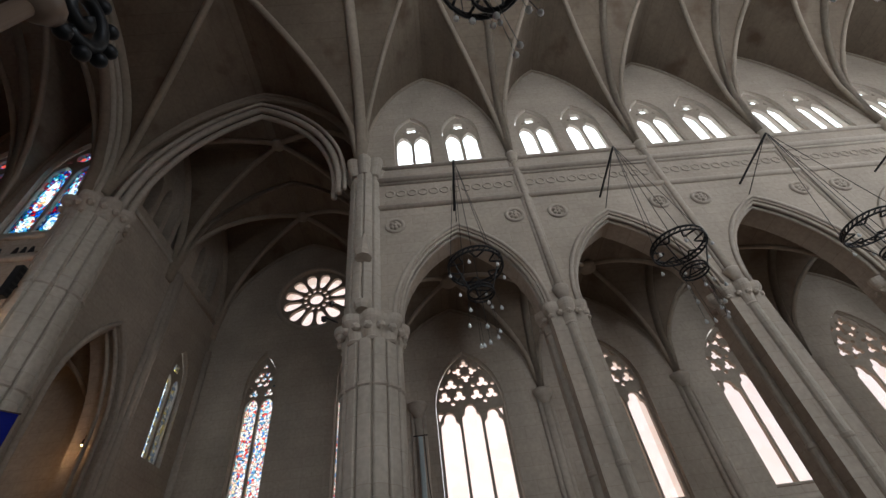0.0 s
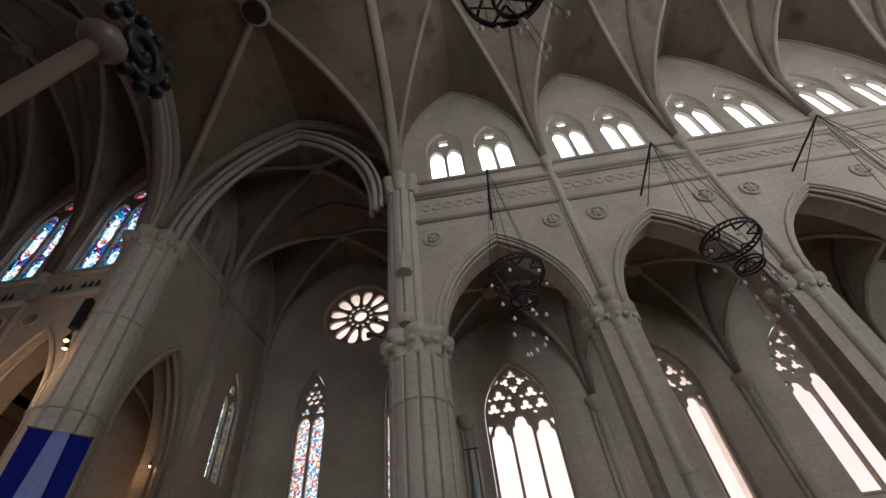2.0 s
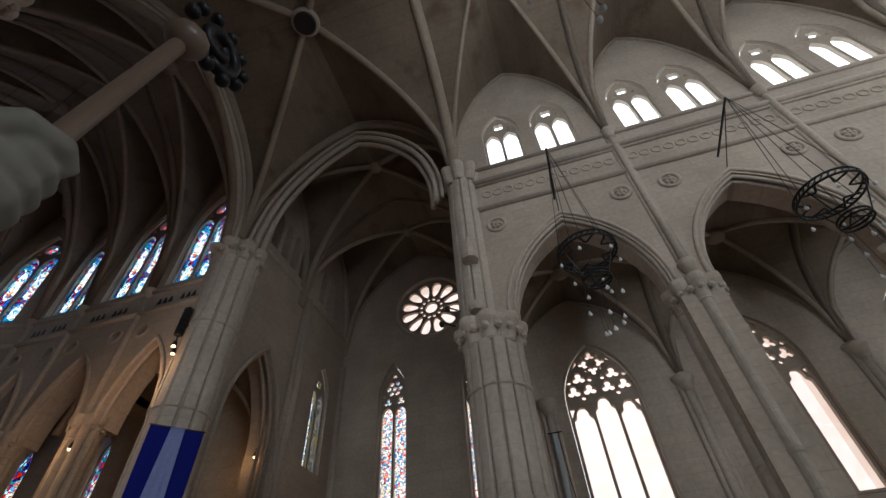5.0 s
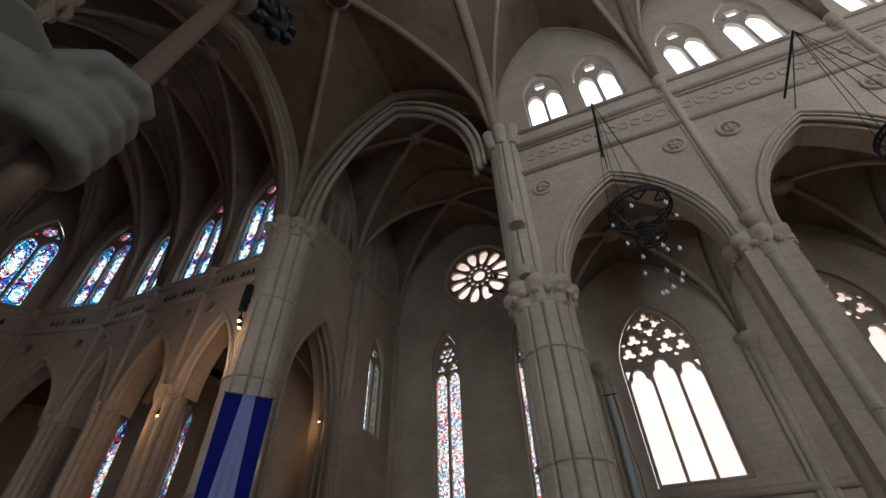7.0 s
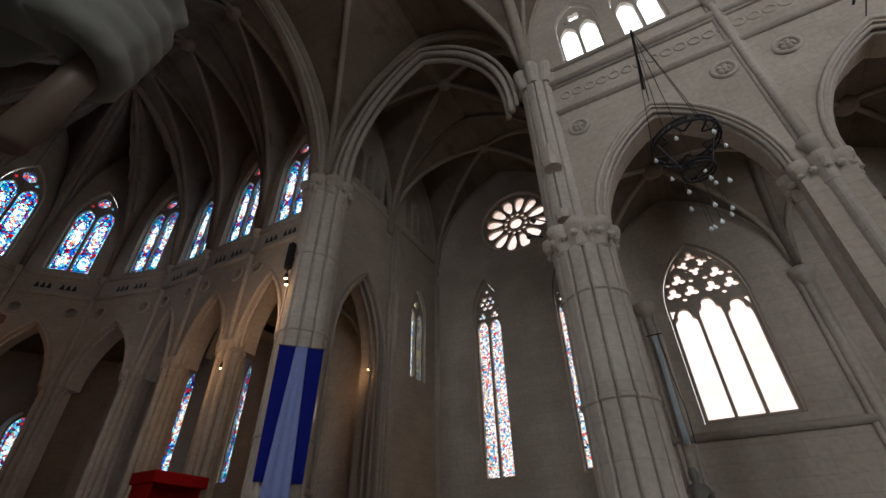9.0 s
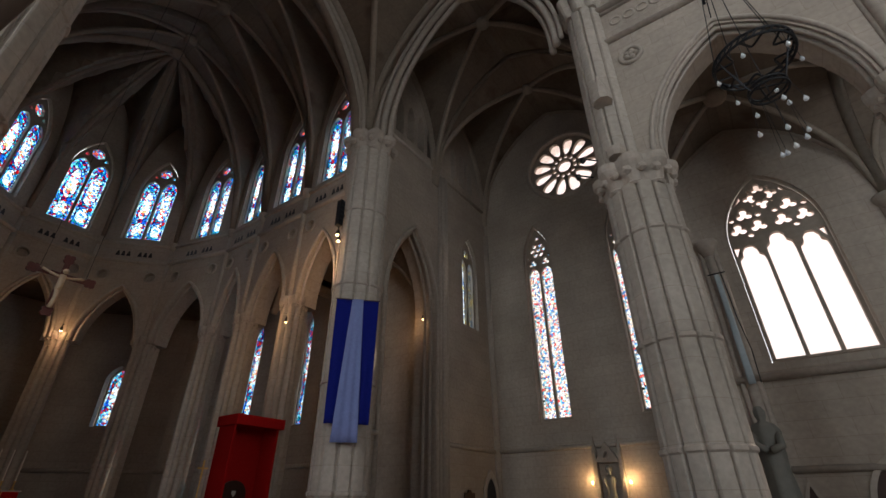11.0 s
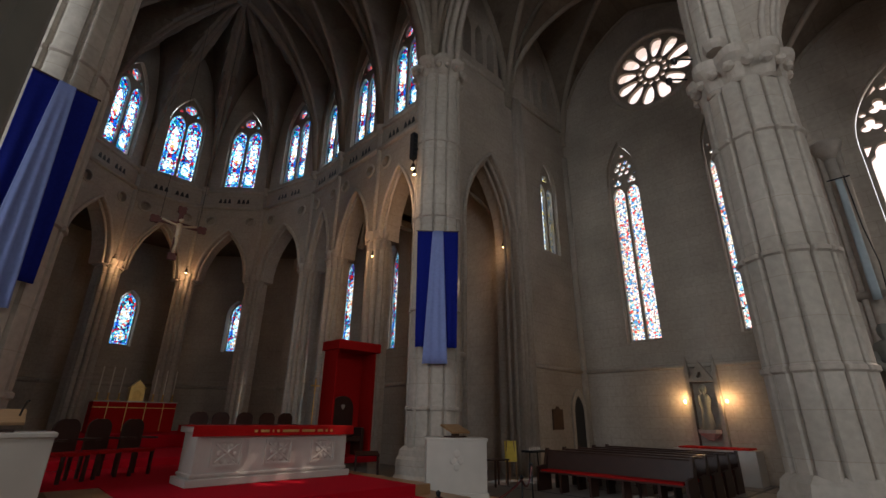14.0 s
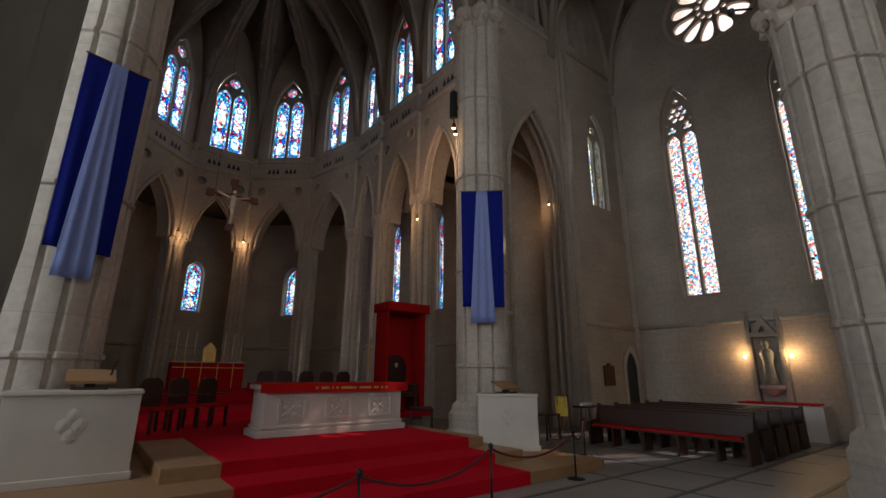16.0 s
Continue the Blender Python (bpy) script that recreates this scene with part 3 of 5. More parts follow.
cuts = [ring_pts(0, 0, 0.32, 20)]
for k in range(12):
    a = 2 * math.pi * (k + 0.5) / 12
    pet = []
    for i in range(16):
        t = 2 * math.pi * i / 16
        rr, tt = 0.98 + 0.1, 0.0
        lu, lv = 0.44 * math.cos(t), (0.225 + 0.085 * math.cos(t)) * math.copysign(abs(math.sin(t)) ** 0.75, math.sin(t))
        cu, cv = 1.12 + lu, lv
        pet.append((cu * math.cos(a) - cv * math.sin(a), cu * math.sin(a) + cv * math.cos(a)))
    cuts.append(pet)
    b = a
    cuts.append(ring_pts(0.53 * math.cos(b), 0.53 * math.sin(b), 0.105, 10))
bm = plate(bmesh.new(), ring_pts(0, 0, 1.68, 48), cuts, 0, 0.16)
part("tracery", bm, TRACERY, rose, "carved stone wheel tracery")
for c in cuts:
    g = bmesh.new()
    g.faces.new([g.verts.new((u, 0.1, v)) for u, v in c])
    part("pane", g, CLEAR, rose)
bm = tube(bmesh.new(), [(u, -0.15, v) for u, v in ring_pts(0, 0, 1.78, 40)], 0.1, 8, True)
part("hood_mould", bm, DRESSED, rose, smooth=True)

# east wall of the transept: chapel arch, small window, wall arcade openings above
holes = [arch_pts(2.7, -0.2, 7.9, 10.95, 11.55, 10), arch_pts(1.2, 8.1, 11.2, 12.35, 15.45, 7)]
for x in (10.35, 11.05, 11.75, 12.45, 14.3, 15.0, 15.7):   # wall passage above the string course
    holes.append(arch_pts(0.46, 15.1, 16.4, 17.1, x, 6))
bm = plate(bmesh.new(), [(XR + 0.3, -0.3), (XT, -0.3), (XT, 20.0), (XR + 0.3, 20.0)], holes, 0, 0.95)
back = B(XR + 0.6, XT, YE + 0.96, YE + 1.1, 14.6, 17.8)
structure("wall_passage_back", back, STONE, "shadowed back wall of the transept wall passage", "wall")
structure("wall_transept_east", bm, STONE, "cream limestone transept wall with chapel arch", "wall", pose(0, YE, 0))
cuts = [arch_pts(0.44, 0.06, 2.65, 3.1, s * 0.275, 5) for s in (-1, 1)] + [foil_pts(0, 3.45, 0.2, 4, 45)]
window(pose(15.45, YE + 0.16, 8.15), 1.16, 2.9, 4.1, cuts, GRISAILLE, label="small two-light window with silvery and yellow glass")
bm = bmesh.new()
for o, d, r in ((0.08, -0.02, 0.08), (-0.08, 0.15, 0.07), (-0.18, 0.35, 0.06)):
    tube(bm, [(u, YE + d, v) for u, v in arch_pts(2.7 + 2 * o, 0.0, 7.9, 10.95 + o, 11.55, 10)], r)
tube(bm, [(XR + 0.6, YE - 0.02, 3.45), (10.1, YE - 0.02, 3.45)], 0.08, 8)
tube(bm, [(13.0, YE - 0.02, 3.45), (XT, YE - 0.02, 3.45)], 0.08, 8)
tube(bm, [(XR + 0.6, YE - 0.02, 14.6), (XT, YE - 0.02, 14.6)], 0.08, 8)
tube(bm, [(XT - 0.02, YE, 3.45), (XT - 0.02, YW, 3.45)], 0.08, 8)
for x in (13.35,):
    for dx, r in ((0, 0.16), (0.22, 0.1), (-0.22, 0.1)):
        tube(bm, [(x + dx, YE - 0.03, 0), (x + dx, YE - 0.03, 14.5)], r, 8)
tube(bm, [(XT - 0.05, YE - 0.05, 0), (XT - 0.05, YE - 0.05, 13.2)], 0.14, 8)
structure("transept_moulding", bm, DRESSED, "limestone mouldings and string courses of the transept", "moulding", None, True)
# chapel beyond the arch, west transept wall
bm = B(11.9, 14.4, 14.0, 14.6, -0.3, 11.6)
box(bm, 9.12, 11.9, 14.0, 14.3, 9.3, 11.6)
structure("wall_chapel_east", bm, STONE, "plain limestone end wall of the chapel", "wall")
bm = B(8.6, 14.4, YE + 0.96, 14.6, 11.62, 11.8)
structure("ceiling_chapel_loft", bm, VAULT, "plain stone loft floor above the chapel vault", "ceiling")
bm = B(13.5, 14.1, YE + 0.96, 14.0, -0.3, 11.6)
structure("wall_chapel_south", bm, STONE, "plain limestone side wall of the chapel", "wall")
vault("chapel", 9.12, 13.5, YE + 0.95, 14.0, 7.8, 11.1, "low rib vault of warm stone over the chapel", 0.08, 12)
bm = plate(bmesh.new(), [(XA, -0.3), (XT, -0.3), (XT, 20), (XR + 0.3, 20), (XR + 0.3, 12.0), (XA, 12.0)], [], 0, 0.9)
structure("wall_transept_west", bm, STONE, "plain limestone west wall of the transept", "wall", pose(0, YW - 0.9, 0))
vault("transept_0", XR, 12.8, YW, YE, Z_SPRING, CX_CROWN - 0.3, "rib vault of warm stone over the transept", 0.12, 20, None, True, True)
vault("transept_1", 12.8, XT, YW, YE, Z_SPRING, CX_CROWN - 0.3, "rib vault of warm stone over the transept", 0.12, 20, None, True, True)

# choir and apse -------------------------------------------------------------
choir_y = (9.6, 12.1, 14.8, CH_Y)
verts = []
for k in range(6):
    a = math.pi * k / 5
    verts.append((CH_AX + CH_RX * math.cos(a), CH_Y + CH_RY * math.sin(a)))
sides = [((CH_X, a), (CH_X, b)) for a, b in zip(choir_y, choir_y[1:])]
sides += [(verts[k], verts[k + 1]) for k in range(5)]
sides += [((CH_L, a), (CH_L, b)) for a, b in zip(choir_y[:0:-1], choir_y[-2::-1])]


def side_frame(p, q):
    """u runs along the side seen from inside (left to right), depth outward."""
    (ax, ay), (bx, by) = q, p
    ang = math.degrees(math.atan2(by - ay, bx - ax))
    w = math.hypot(bx - ax, by - ay)
    return pose((ax + bx) / 2, (ay + by) / 2, 0, 0, 0, ang), w


for i, (p, q) in enumerate(sides):
    m, w = side_frame(p, q)
    h = w / 2
    aw = w - 0.78
    ap = arch_pts(aw, -0.2, 7.4, 9.75, 0, 9)
    low = [(-h + 0.03, -0.2), (-h + 0.03, 7.36), (-aw / 2, 7.36)] + ap[1:-1] + [(aw / 2, 7.36), (h - 0.03, 7.36), (h - 0.03, -0.2)]
    holes = [low, arch_pts(min(1.62, w - 0.6), 12.05, 14.8, 16.55, 0, 8)]
    holes += [ring_pts(k * h * 0.62, 10.25, 0.22, 16) for k in (-1, 1)]
    bm = plate(bmesh.new(), [(-h, -0.3), (h, -0.3), (h, 19.2), (-h, 19.2)], holes, 0, 0.8)
    structure("wall_choir_%d" % i, bm, STONE, "limestone choir wall with pointed arch and clerestory opening", "wall", m)
    ww = min(1.57, w - 0.66)
    window(m @ pose(0, 0.15, 12.1), ww, 2.65, 4.4, two_light(ww, 2.65, 4.4, 6), BLUE,
           label="two-light choir window with blue and red stained glass")
    bm = bmesh.new()
    for o, d, r in ((0.07, -0.02, 0.07), (-0.07, 0.14, 0.06)):
        tube(bm, [(u, d, v) for u, v in arch_pts(aw + 2 * o, 7.35, 7.36, 9.75 + o, 0, 9)[1:-1]], r)
    for z, r in ((10.95, 0.09), (11.8, 0.07)):
        tube(bm, [(-h, -0.02, z), (h, -0.02, z)], r, 8)
    structure("choir_moulding", bm, DRESSED, "rolled limestone mouldings of a choir arch", "moulding", m, True)
    for u in (-h * 0.62, h * 0.62):   # carved roundels in the spandrels
        bm = tube(bmesh.new(), [(u + 0.23 * math.cos(q * math.pi / 10), -0.01, 10.25 + 0.23 * math.sin(q * math.pi / 10)) for q in range(20)], 0.045, 6, True)
        e = structure("roundel", bm, DRESSED, "carved stone roundel in a choir spandrel", "roundel", m, True)
        part("boss", plate(bmesh.new(), foil_pts(u, 10.25, 0.17, 4, 45, 28), [], 0.12, 0.2), TRACERY, e)
        part("backing", plate(bmesh.new(), ring_pts(u, 10.25, 0.24, 16), [], 0.2, 0.26), STONE, e)
    # parapet openings as thin black plates: their inner shade is only colour
    bm = bmesh.new()
    for k in range(6):
        u = (k - 2.5) * 0.21 + (0.12 if k > 2 else -0.12)
        tri = [(u - 0.085, 11.2), (u + 0.085, 11.2), (u + 0.03, 11.42), (u - 0.03, 11.42)]
        plate(bm, tri, [], -0.012, 0.02)
    structure("parapet_opening", bm, BLACK, "row of small parapet openings in the choir, their shade put in as flat black plates", "opening", m)
cps = [(CH_X, y) for y in choir_y[1:3]] + verts + [(CH_L, y) for y in choir_y[1:3]]
for x, y in cps:
    d = Vector((x - CH_AX, y - min(y, CH_Y))).normalized()
    pier(x + d.x * 0.22, y + d.y * 0.22, 0.36, 7.5, "slender clustered limestone choir pier with carved capital", (2.9,), 0.0, "choir piers")
bm = bmesh.new()
for x, y in cps:
    tube(bm, [(x, y, 7.6), (x, y, CH_SPRING)], 0.1, 8)
    lathe(bm, [(0.1, CH_SPRING - 0.3), (0.22, CH_SPRING), (0.22, CH_SPRING + 0.06)], 10, x, y)
structure("choir_shaft", bm, DRESSED, "slender limestone vault shafts of the choir", "shaft", None, True)
for i, (a, b) in enumerate(zip(choir_y, choir_y[1:])):
    vault("choir_%d" % i, CH_L, CH_X, a, b, CH_SPRING, CH_CROWN, "rib vault of warm brown stone over the choir, its dimness put into the colour", 0.1, 20, ribmat=SHADED_RIB)
bm, rb = bmesh.new(), bmesh.new()
c0 = Vector((CH_AX, CH_Y))
n = 14
for k in range(5):
    A, Bv = Vector(verts[k]), Vector(verts[k + 1])
    g = []
    for i in range(n + 1):
        s = 2 * i / n - 1
        e = A.lerp(Bv, i / n)
        g.append([bm.verts.new((*(c0.lerp(e, t / n)), CH_SPRING + (CH_CROWN - CH_SPRING) * max(profile(t / n), profile(s)))) for t in range(n + 1)])
    for i in range(n):
        for t in range(n):
            bm.faces.new((g[i][t], g[i + 1][t], g[i + 1][t + 1], g[i][t + 1])) if t else bm.faces.new((g[i][0], g[i + 1][1], g[i][1]))
for v in verts:
    tube(rb, [(*(c0.lerp(Vector(v), t / 20)), CH_SPRING + (CH_CROWN - CH_SPRING) * profile(t / 20) - 0.02) for t in range(21)], 0.1, 6)
bmesh.ops.remove_doubles(bm, verts=bm.verts, dist=0.001)
lathe(rb, [(0.05, CH_CROWN - 0.3), (0.3, CH_CROWN - 0.2), (0.3, CH_CROWN)], 12, CH_AX, CH_Y)
structure("ceiling_apse", bm, VAULT, "ribbed half-dome vault of warm brown stone over the apse, its dimness put into the colour", "ceiling")
structure("vault_rib", rb, SHADED_RIB, "radiating limestone ribs of the apse vault", "rib", None, True)
# chancel arch between crossing and choir
notch = arch_pts(8.3, 11.0, 13.6, 19.0, 4.0, 14)
bm = plate(bmesh.new(), [(XL - 2, 11), *notch, (XR + 1.2, 11), (XR + 1.2, 20), (XL - 2, 20)], [], 0, 0.35)
structure("wall_chancel_arch", bm, STONE, "limestone wall over the chancel arch", "wall", pose(0, YE + 0.02, 0))
bm = bmesh.new()
for o, d, r in ((0.0, 0.1, 0.13), (-0.05, 0.25, 0.1), (0.2, -0.02, 0.08)):
    tube(bm, [(u, YE + d, v) for u, v in arch_pts(8.3 + 2 * o, 13.5, 13.6, 19.0 + o, 4.0, 16)], r, 8)
structure("chancel_arch_moulding", bm, DRESSED, "moulded limestone arch into the choir", "arch", None, True)
bm = bmesh.new()
for o, d, r in ((0.0, 0.1, 0.12), (-0.18, 0.3, 0.1), (0.2, -0.03, 0.07)):
    tube(bm, [(XR + d, (YW + YE) / 2 + u, v) for u, v in arch_pts(YE - YW - 1.4 + 2 * o, 13.0, 13.3, 18.6 + o, 0, 16)], r, 8)
structure("crossing_arch", bm, DRESSED, "moulded limestone arch into the transept", "arch", None, True)

# ambulatory ring wall with lancets, and its low vault
AMB = 3.4
LANCETS = ([0.05], [1.2], [0.0], [0.0], [0.0], [0.0], [-1.2, 1.2])
ring = []
for k in range(6):
    a = math.pi * k / 5
    ring.append((CH_AX + (CH_RX + AMB) * math.cos(a), CH_Y + (CH_RY + AMB) * math.sin(a)))
outer = [((CH_X + AMB, 14.0), (CH_X + AMB, CH_Y))] + [(ring[k], ring[k + 1]) for k in range(5)] + [((CH_L - AMB, CH_Y), (CH_L - AMB, YE))]
for i, (p, q) in enumerate(outer):
    m, w = side_frame(p, q)
    h = w / 2
    us = LANCETS[i]
    tall = i in (0, 1, 6)
    spec = (0.8, 4.35, 8.1, 9.05) if tall else (0.82, 4.6, 6.45, 7.15)
    holes = [arch_pts(spec[0] + 0.08, spec[1], spec[2], spec[3] + 0.05, u, 7) for u in us]
    bm = plate(bmesh.new(), [(-h - 0.2, -0.3), (h + 0.2, -0.3), (h + 0.2, 9.8), (-h - 0.2, 9.8)], holes, 0, 0.7)
    structure("wall_ambulatory_%d" % i, bm, STONE, "limestone ambulatory wall with a lancet", "wall", m)
    for u in us:
        cw = spec[0] - 0.12
        window(m @ pose(u, 0.35, spec[1] + 0.03), spec[0], spec[2] - spec[1], spec[3] - spec[1], [arch_pts(cw, 0.06, spec[2] - spec[1], spec[3] - spec[1] - 0.08, 0, 7)],
               BLUE, 0.1, label="narrow lancet with blue and white stained glass", hood=False)
    bm = bmesh.new()
    tube(bm, [(-h, -0.02, 2.9), (h, -0.02, 2.9)], 0.08, 8)
    structure("ambulatory_moulding", bm, DRESSED, "limestone string course of the ambulatory", "moulding", m, True)
bm = bmesh.new()
o_in = [(CH_X, 14.0), (CH_X, CH_Y)] + verts[1:5] + [(CH_L, CH_Y), (CH_L, YE + 1)]
o_out = [(CH_X + AMB, 14.0), (CH_X + AMB, CH_Y)] + ring[1:5] + [(CH_L - AMB, CH_Y), (CH_L - AMB, YE + 1)]
o_in = [tuple(Vector(a).lerp(Vector(b), 0.27)) for a, b in zip(o_in, o_out)]
for k in range(len(o_in) - 1):
    bm.faces.new([bm.verts.new((*p, 9.6)) for p in (o_in[k], o_in[k + 1], o_out[k + 1], o_out[k])])
r_ = bmesh.ops.extrude_face_region(bm, geom=bm.faces[:])
bmesh.ops.translate(bm, verts=[v for v in r_["geom"] if isinstance(v, bmesh.types.BMVert)], vec=(0, 0, 0.3))
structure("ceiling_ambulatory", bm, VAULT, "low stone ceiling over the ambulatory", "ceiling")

# closing walls: north side, west end, roof
bm = bmesh.new()
plate(bm, [(-YE - 1, -0.3), (-YBACK, -0.3), (-YBACK, 20), (-YE - 1, 20)], [arch_pts(2.1, 4.5, 7.75, 9.5, -c, 8) for c, w in BAYS[2:]] + [arch_pts(3.4, 4.0, 11.5, 15.0, -6.0, 8)], 0, 0.6)
structure("wall_north", bm, STONE, "plain limestone north aisle wall", "wall", pose(-7.0, 0, 0, 0, 0, SOUTH) @ pose(0, -0.6, 0))
bm = plate(bmesh.new(), [(-8, -0.3), (XT + 1, -0.3), (XT + 1, 20), (-8, 20)], [arch_pts(5.0, 9.0, 13.0, 17.0, AX, 12)], 0, 0.7)
structure("wall_west", bm, STONE, "limestone west wall with an assumed, unseen great window", "wall", pose(0, YBACK - 0.7, 0))
bm = plate(bmesh.new(), [(-YE - 1, 9.5), (-YBACK, 9.5), (-YBACK, 20), (-YE - 1, 20)],
           [arch_pts(2.6, 13.6, 15.2, 16.6, -c, 8) for c, w in BAYS], 0, 0.6)
structure("wall_north_clerestory", bm, STONE, "limestone north clerestory wall", "wall", pose(XL - 0.6, 0, 0, 0, 0, SOUTH))
bm = bmesh.new()
box(bm, -8, XL - 0.6, YBACK, YE + 1, 10.6, 10.9)
structure("ceiling_north_aisle", bm, VAULT, "plain stone ceiling over the north aisle", "ceiling")
bm = bmesh.new()
box(bm, -9, XT + 2, YBACK - 2, 30, 21.0, 21.3)
structure("ceiling_roof", bm, VAULT, "dark roof above the vaults", "ceiling")

# north chapel wall with a lancet, seen past the crossing pier
holes = [arch_pts(0.62, 3.8, 7.1, 8.05, -2.35, 7)]
bm = plate(bmesh.new(), [(-7, -0.3), (-0.35, -0.3), (-0.35, 11), (-7, 11)], holes, 0, 0.7)
structure("wall_chapel_north", bm, STONE, "limestone north chapel wall with a lancet", "wall", pose(0, 14.6, 0))
window(pose(-2.35, 14.75, 3.85), 0.58, 3.25, 4.15, [arch_pts(0.48, 0.06, 3.2, 4.05, 0, 7)], BLUE, 0.1, label="narrow lancet with blue and white stained glass", hood=False)

# daylight at the windows
SKYC, SUNC = (0.88, 0.94, 1.0), (1.0, 0.96, 0.93)
for u in awin:
    window_light(XA + 0.36, -u, 7.05, SOUTH, 2.08, 5.0, 0.84, SUNC)
for u in clere:
    window_light(XR + 0.30, -u, 15.45, SOUTH, 1.24, 2.85, 3.0, SKYC)
for c, w in BAYS:
    window_light(XL - 0.75, c, 15.1, NORTH, 2.5, 2.9, 7.4, SKYC, 35)
# fill lamps at assumed, unseen north aisle windows, far stronger than the south ones
for c, w in BAYS[2:]:
    window_light(-7.3, c, 7.0, NORTH, 2.0, 4.9, 15.0, SKYC)
window_light(XT + 0.42, RY, RZ, SOUTH, 3.3, 3.3, 0.85, SUNC)
for y in (L1, L2):
    window_light(XT + 0.42, y, 8.65, SOUTH, 1.26, 8.4, 1.15, SUNC)
for p, q in sides[:7]:
    m, w = side_frame(p, q)
    o = m @ Vector((0, 0.36, 14.3))
    window_light(o.x, o.y, o.z, math.degrees(m.to_euler().z), min(1.6, w - 0.6), 4.45, 2.0, SKYC)
for i, (p, q) in enumerate(outer):
    m, w = side_frame(p, q)
    for u in LANCETS[i]:
        o = m @ Vector((u, 0.5, 6.3))
        window_light(o.x, o.y, o.z, math.degrees(m.to_euler().z), 0.86, 5.5, 1.4, SKYC)
# added fill: unseen north transept opening that brightens the south transept wall
window_light(-7.3, 6.0, 9.5, NORTH, 3.3, 10.8, 5.8, SKYC)
# added fill from behind the camera, at the assumed west window
window_light(AX, YBACK - 0.6, 13.0, WEST, 5.0, 8.0, 3.2, SKYC)
window_light(15.45, YE + 0.5, 10.2, EAST, 1.1, 4.1, 2.6, SKYC)
window_light(-2.35, 14.92, 5.9, EAST, 0.6, 5.2, 1.6, SKYC)


# ---- furnishings -----------------------------------------------------------
def moved(bm, m):
    bmesh.ops.transform(bm, matrix=m, verts=bm.verts)
    return bm


# chancel steps and carpet
def step_slab(x0, x1, y0, z0, z1, y1=13.0):
    return B(x0, x1, y0, y1, z0, z1, bevel=0.012)


e = thing("chancel_steps", pose(0, 0, 0), "three broad pale stone steps up to the altar", "steps", "", "structure")
for x0, x1, y0, z in ((-0.95, 8.25, 5.5, 0.18), (-0.75, 6.9, 6.3, 0.36), (1.15, 6.55, 7.0, 0.54)):
    part("step", step_slab(x0, x1, y0, 0.0, z), MIDWOOD, e)
part("step", B(CH_L + 0.1, CH_X - 0.1, 13.0, 22.3, 0, 0.72, bevel=0.012), DRESSED, e)
part("step", B(1.2, 6.8, 16.6, 20.6, 0.72, 1.08, bevel=0.012), DRESSED, e)
e = thing("carpet", pose(0, 0, 0), "deep red carpet laid over the altar steps", "carpet")
for y0, y1, z in ((5.48, 6.3, 0.18), (6.28, 7.0, 0.36), (6.98, 13.0, 0.54)):
    part("carpet_run", B(1.85, 6.15, y0 - 0.004, y1 - 0.012, z + 0.002, z + 0.014), REDCARPET, e)
    part("carpet_riser", B(1.85, 6.15, y0 - 0.016, y0 - 0.004, z - 0.178, z + 0.014, bevel=0.005), REDCARPET, e)
part("carpet_run", B(CH_L + 0.2, CH_X - 0.2, 12.992, 16.58, 0.722, 0.734), REDCARPET, e)
part("carpet_riser", B(CH_L + 0.2, CH_X - 0.2, 12.975, 12.99, 0.555, 0.734, bevel=0.005), REDCARPET, e)
part("carpet_riser", B(1.2, 6.8, 16.585, 16.598, 0.736, 1.094, bevel=0.005), REDCARPET, e)
part("carpet_run", B(1.2, 6.8, 16.6, 20.5, 1.082, 1.094), REDCARPET, e)
bm = B(0.97, 6.5, 9.9, 12.97, 0.542, 0.552)
part("carpet_run", bm, REDCARPET, e)

# free-standing altar
alt = thing("altar", pose(4.4, 9.3, 0.556), "white marble altar with carved panels standing on red carpet", "altar")
part("plinth", B(-1.57, 1.57, -0.42, 0.42, 0.0, 0.12, bevel=0.015), MARBLE, alt)
part("body", B(-1.48, 1.48, -0.36, 0.36, 0.11, 0.84, bevel=0.012), MARBLE, alt)
part("moulding", B(-1.51, 1.51, -0.385, 0.385, 0.14, 0.19, bevel=0.015), MARBLE, alt)
part("mensa", B(-1.55, 1.55, -0.42, 0.42, 0.835, 0.94, bevel=0.015), MARBLE, alt)
for cx in (-0.95, 0.0, 0.95):
    bm = plate(bmesh.new(), [(cx - 0.27, 0.28), (cx + 0.27, 0.28), (cx + 0.27, 0.72), (cx - 0.27, 0.72)], [[(cx - 0.23, 0.32), (cx + 0.23, 0.32), (cx + 0.23, 0.68), (cx - 0.23, 0.68)]], -0.385, -0.35)
    for k in range(6):
        a = math.pi * k / 3
        bmesh.ops.create_icosphere(bm, subdivisions=1, radius=0.06, matrix=Matrix.Translation((cx + 0.13 * math.cos(a), -0.36, 0.5 + 0.13 * math.sin(a))) @ Matrix.Diagonal((1, 0.4, 1, 1)))
    tube(bm, [(cx - 0.2, -0.365, 0.35), (cx + 0.2, -0.365, 0.65)], 0.02)
    tube(bm, [(cx - 0.2, -0.365, 0.65), (cx + 0.2, -0.365, 0.35)], 0.02)
    part("carved_panel", bm, MARBLE, alt, "carved foliage panel")
cl = thing("altar_cloth", pose(4.4, 9.3, 1.496), "red altar frontal cloth with worn gold lettering", "altar cloth")
bm = B(-1.59, 1.59, -0.445, 0.445, 0.0, 0.012, bevel=0.004)
box(bm, -1.59, 1.59, -0.452, -0.437, -0.16, 0.010)
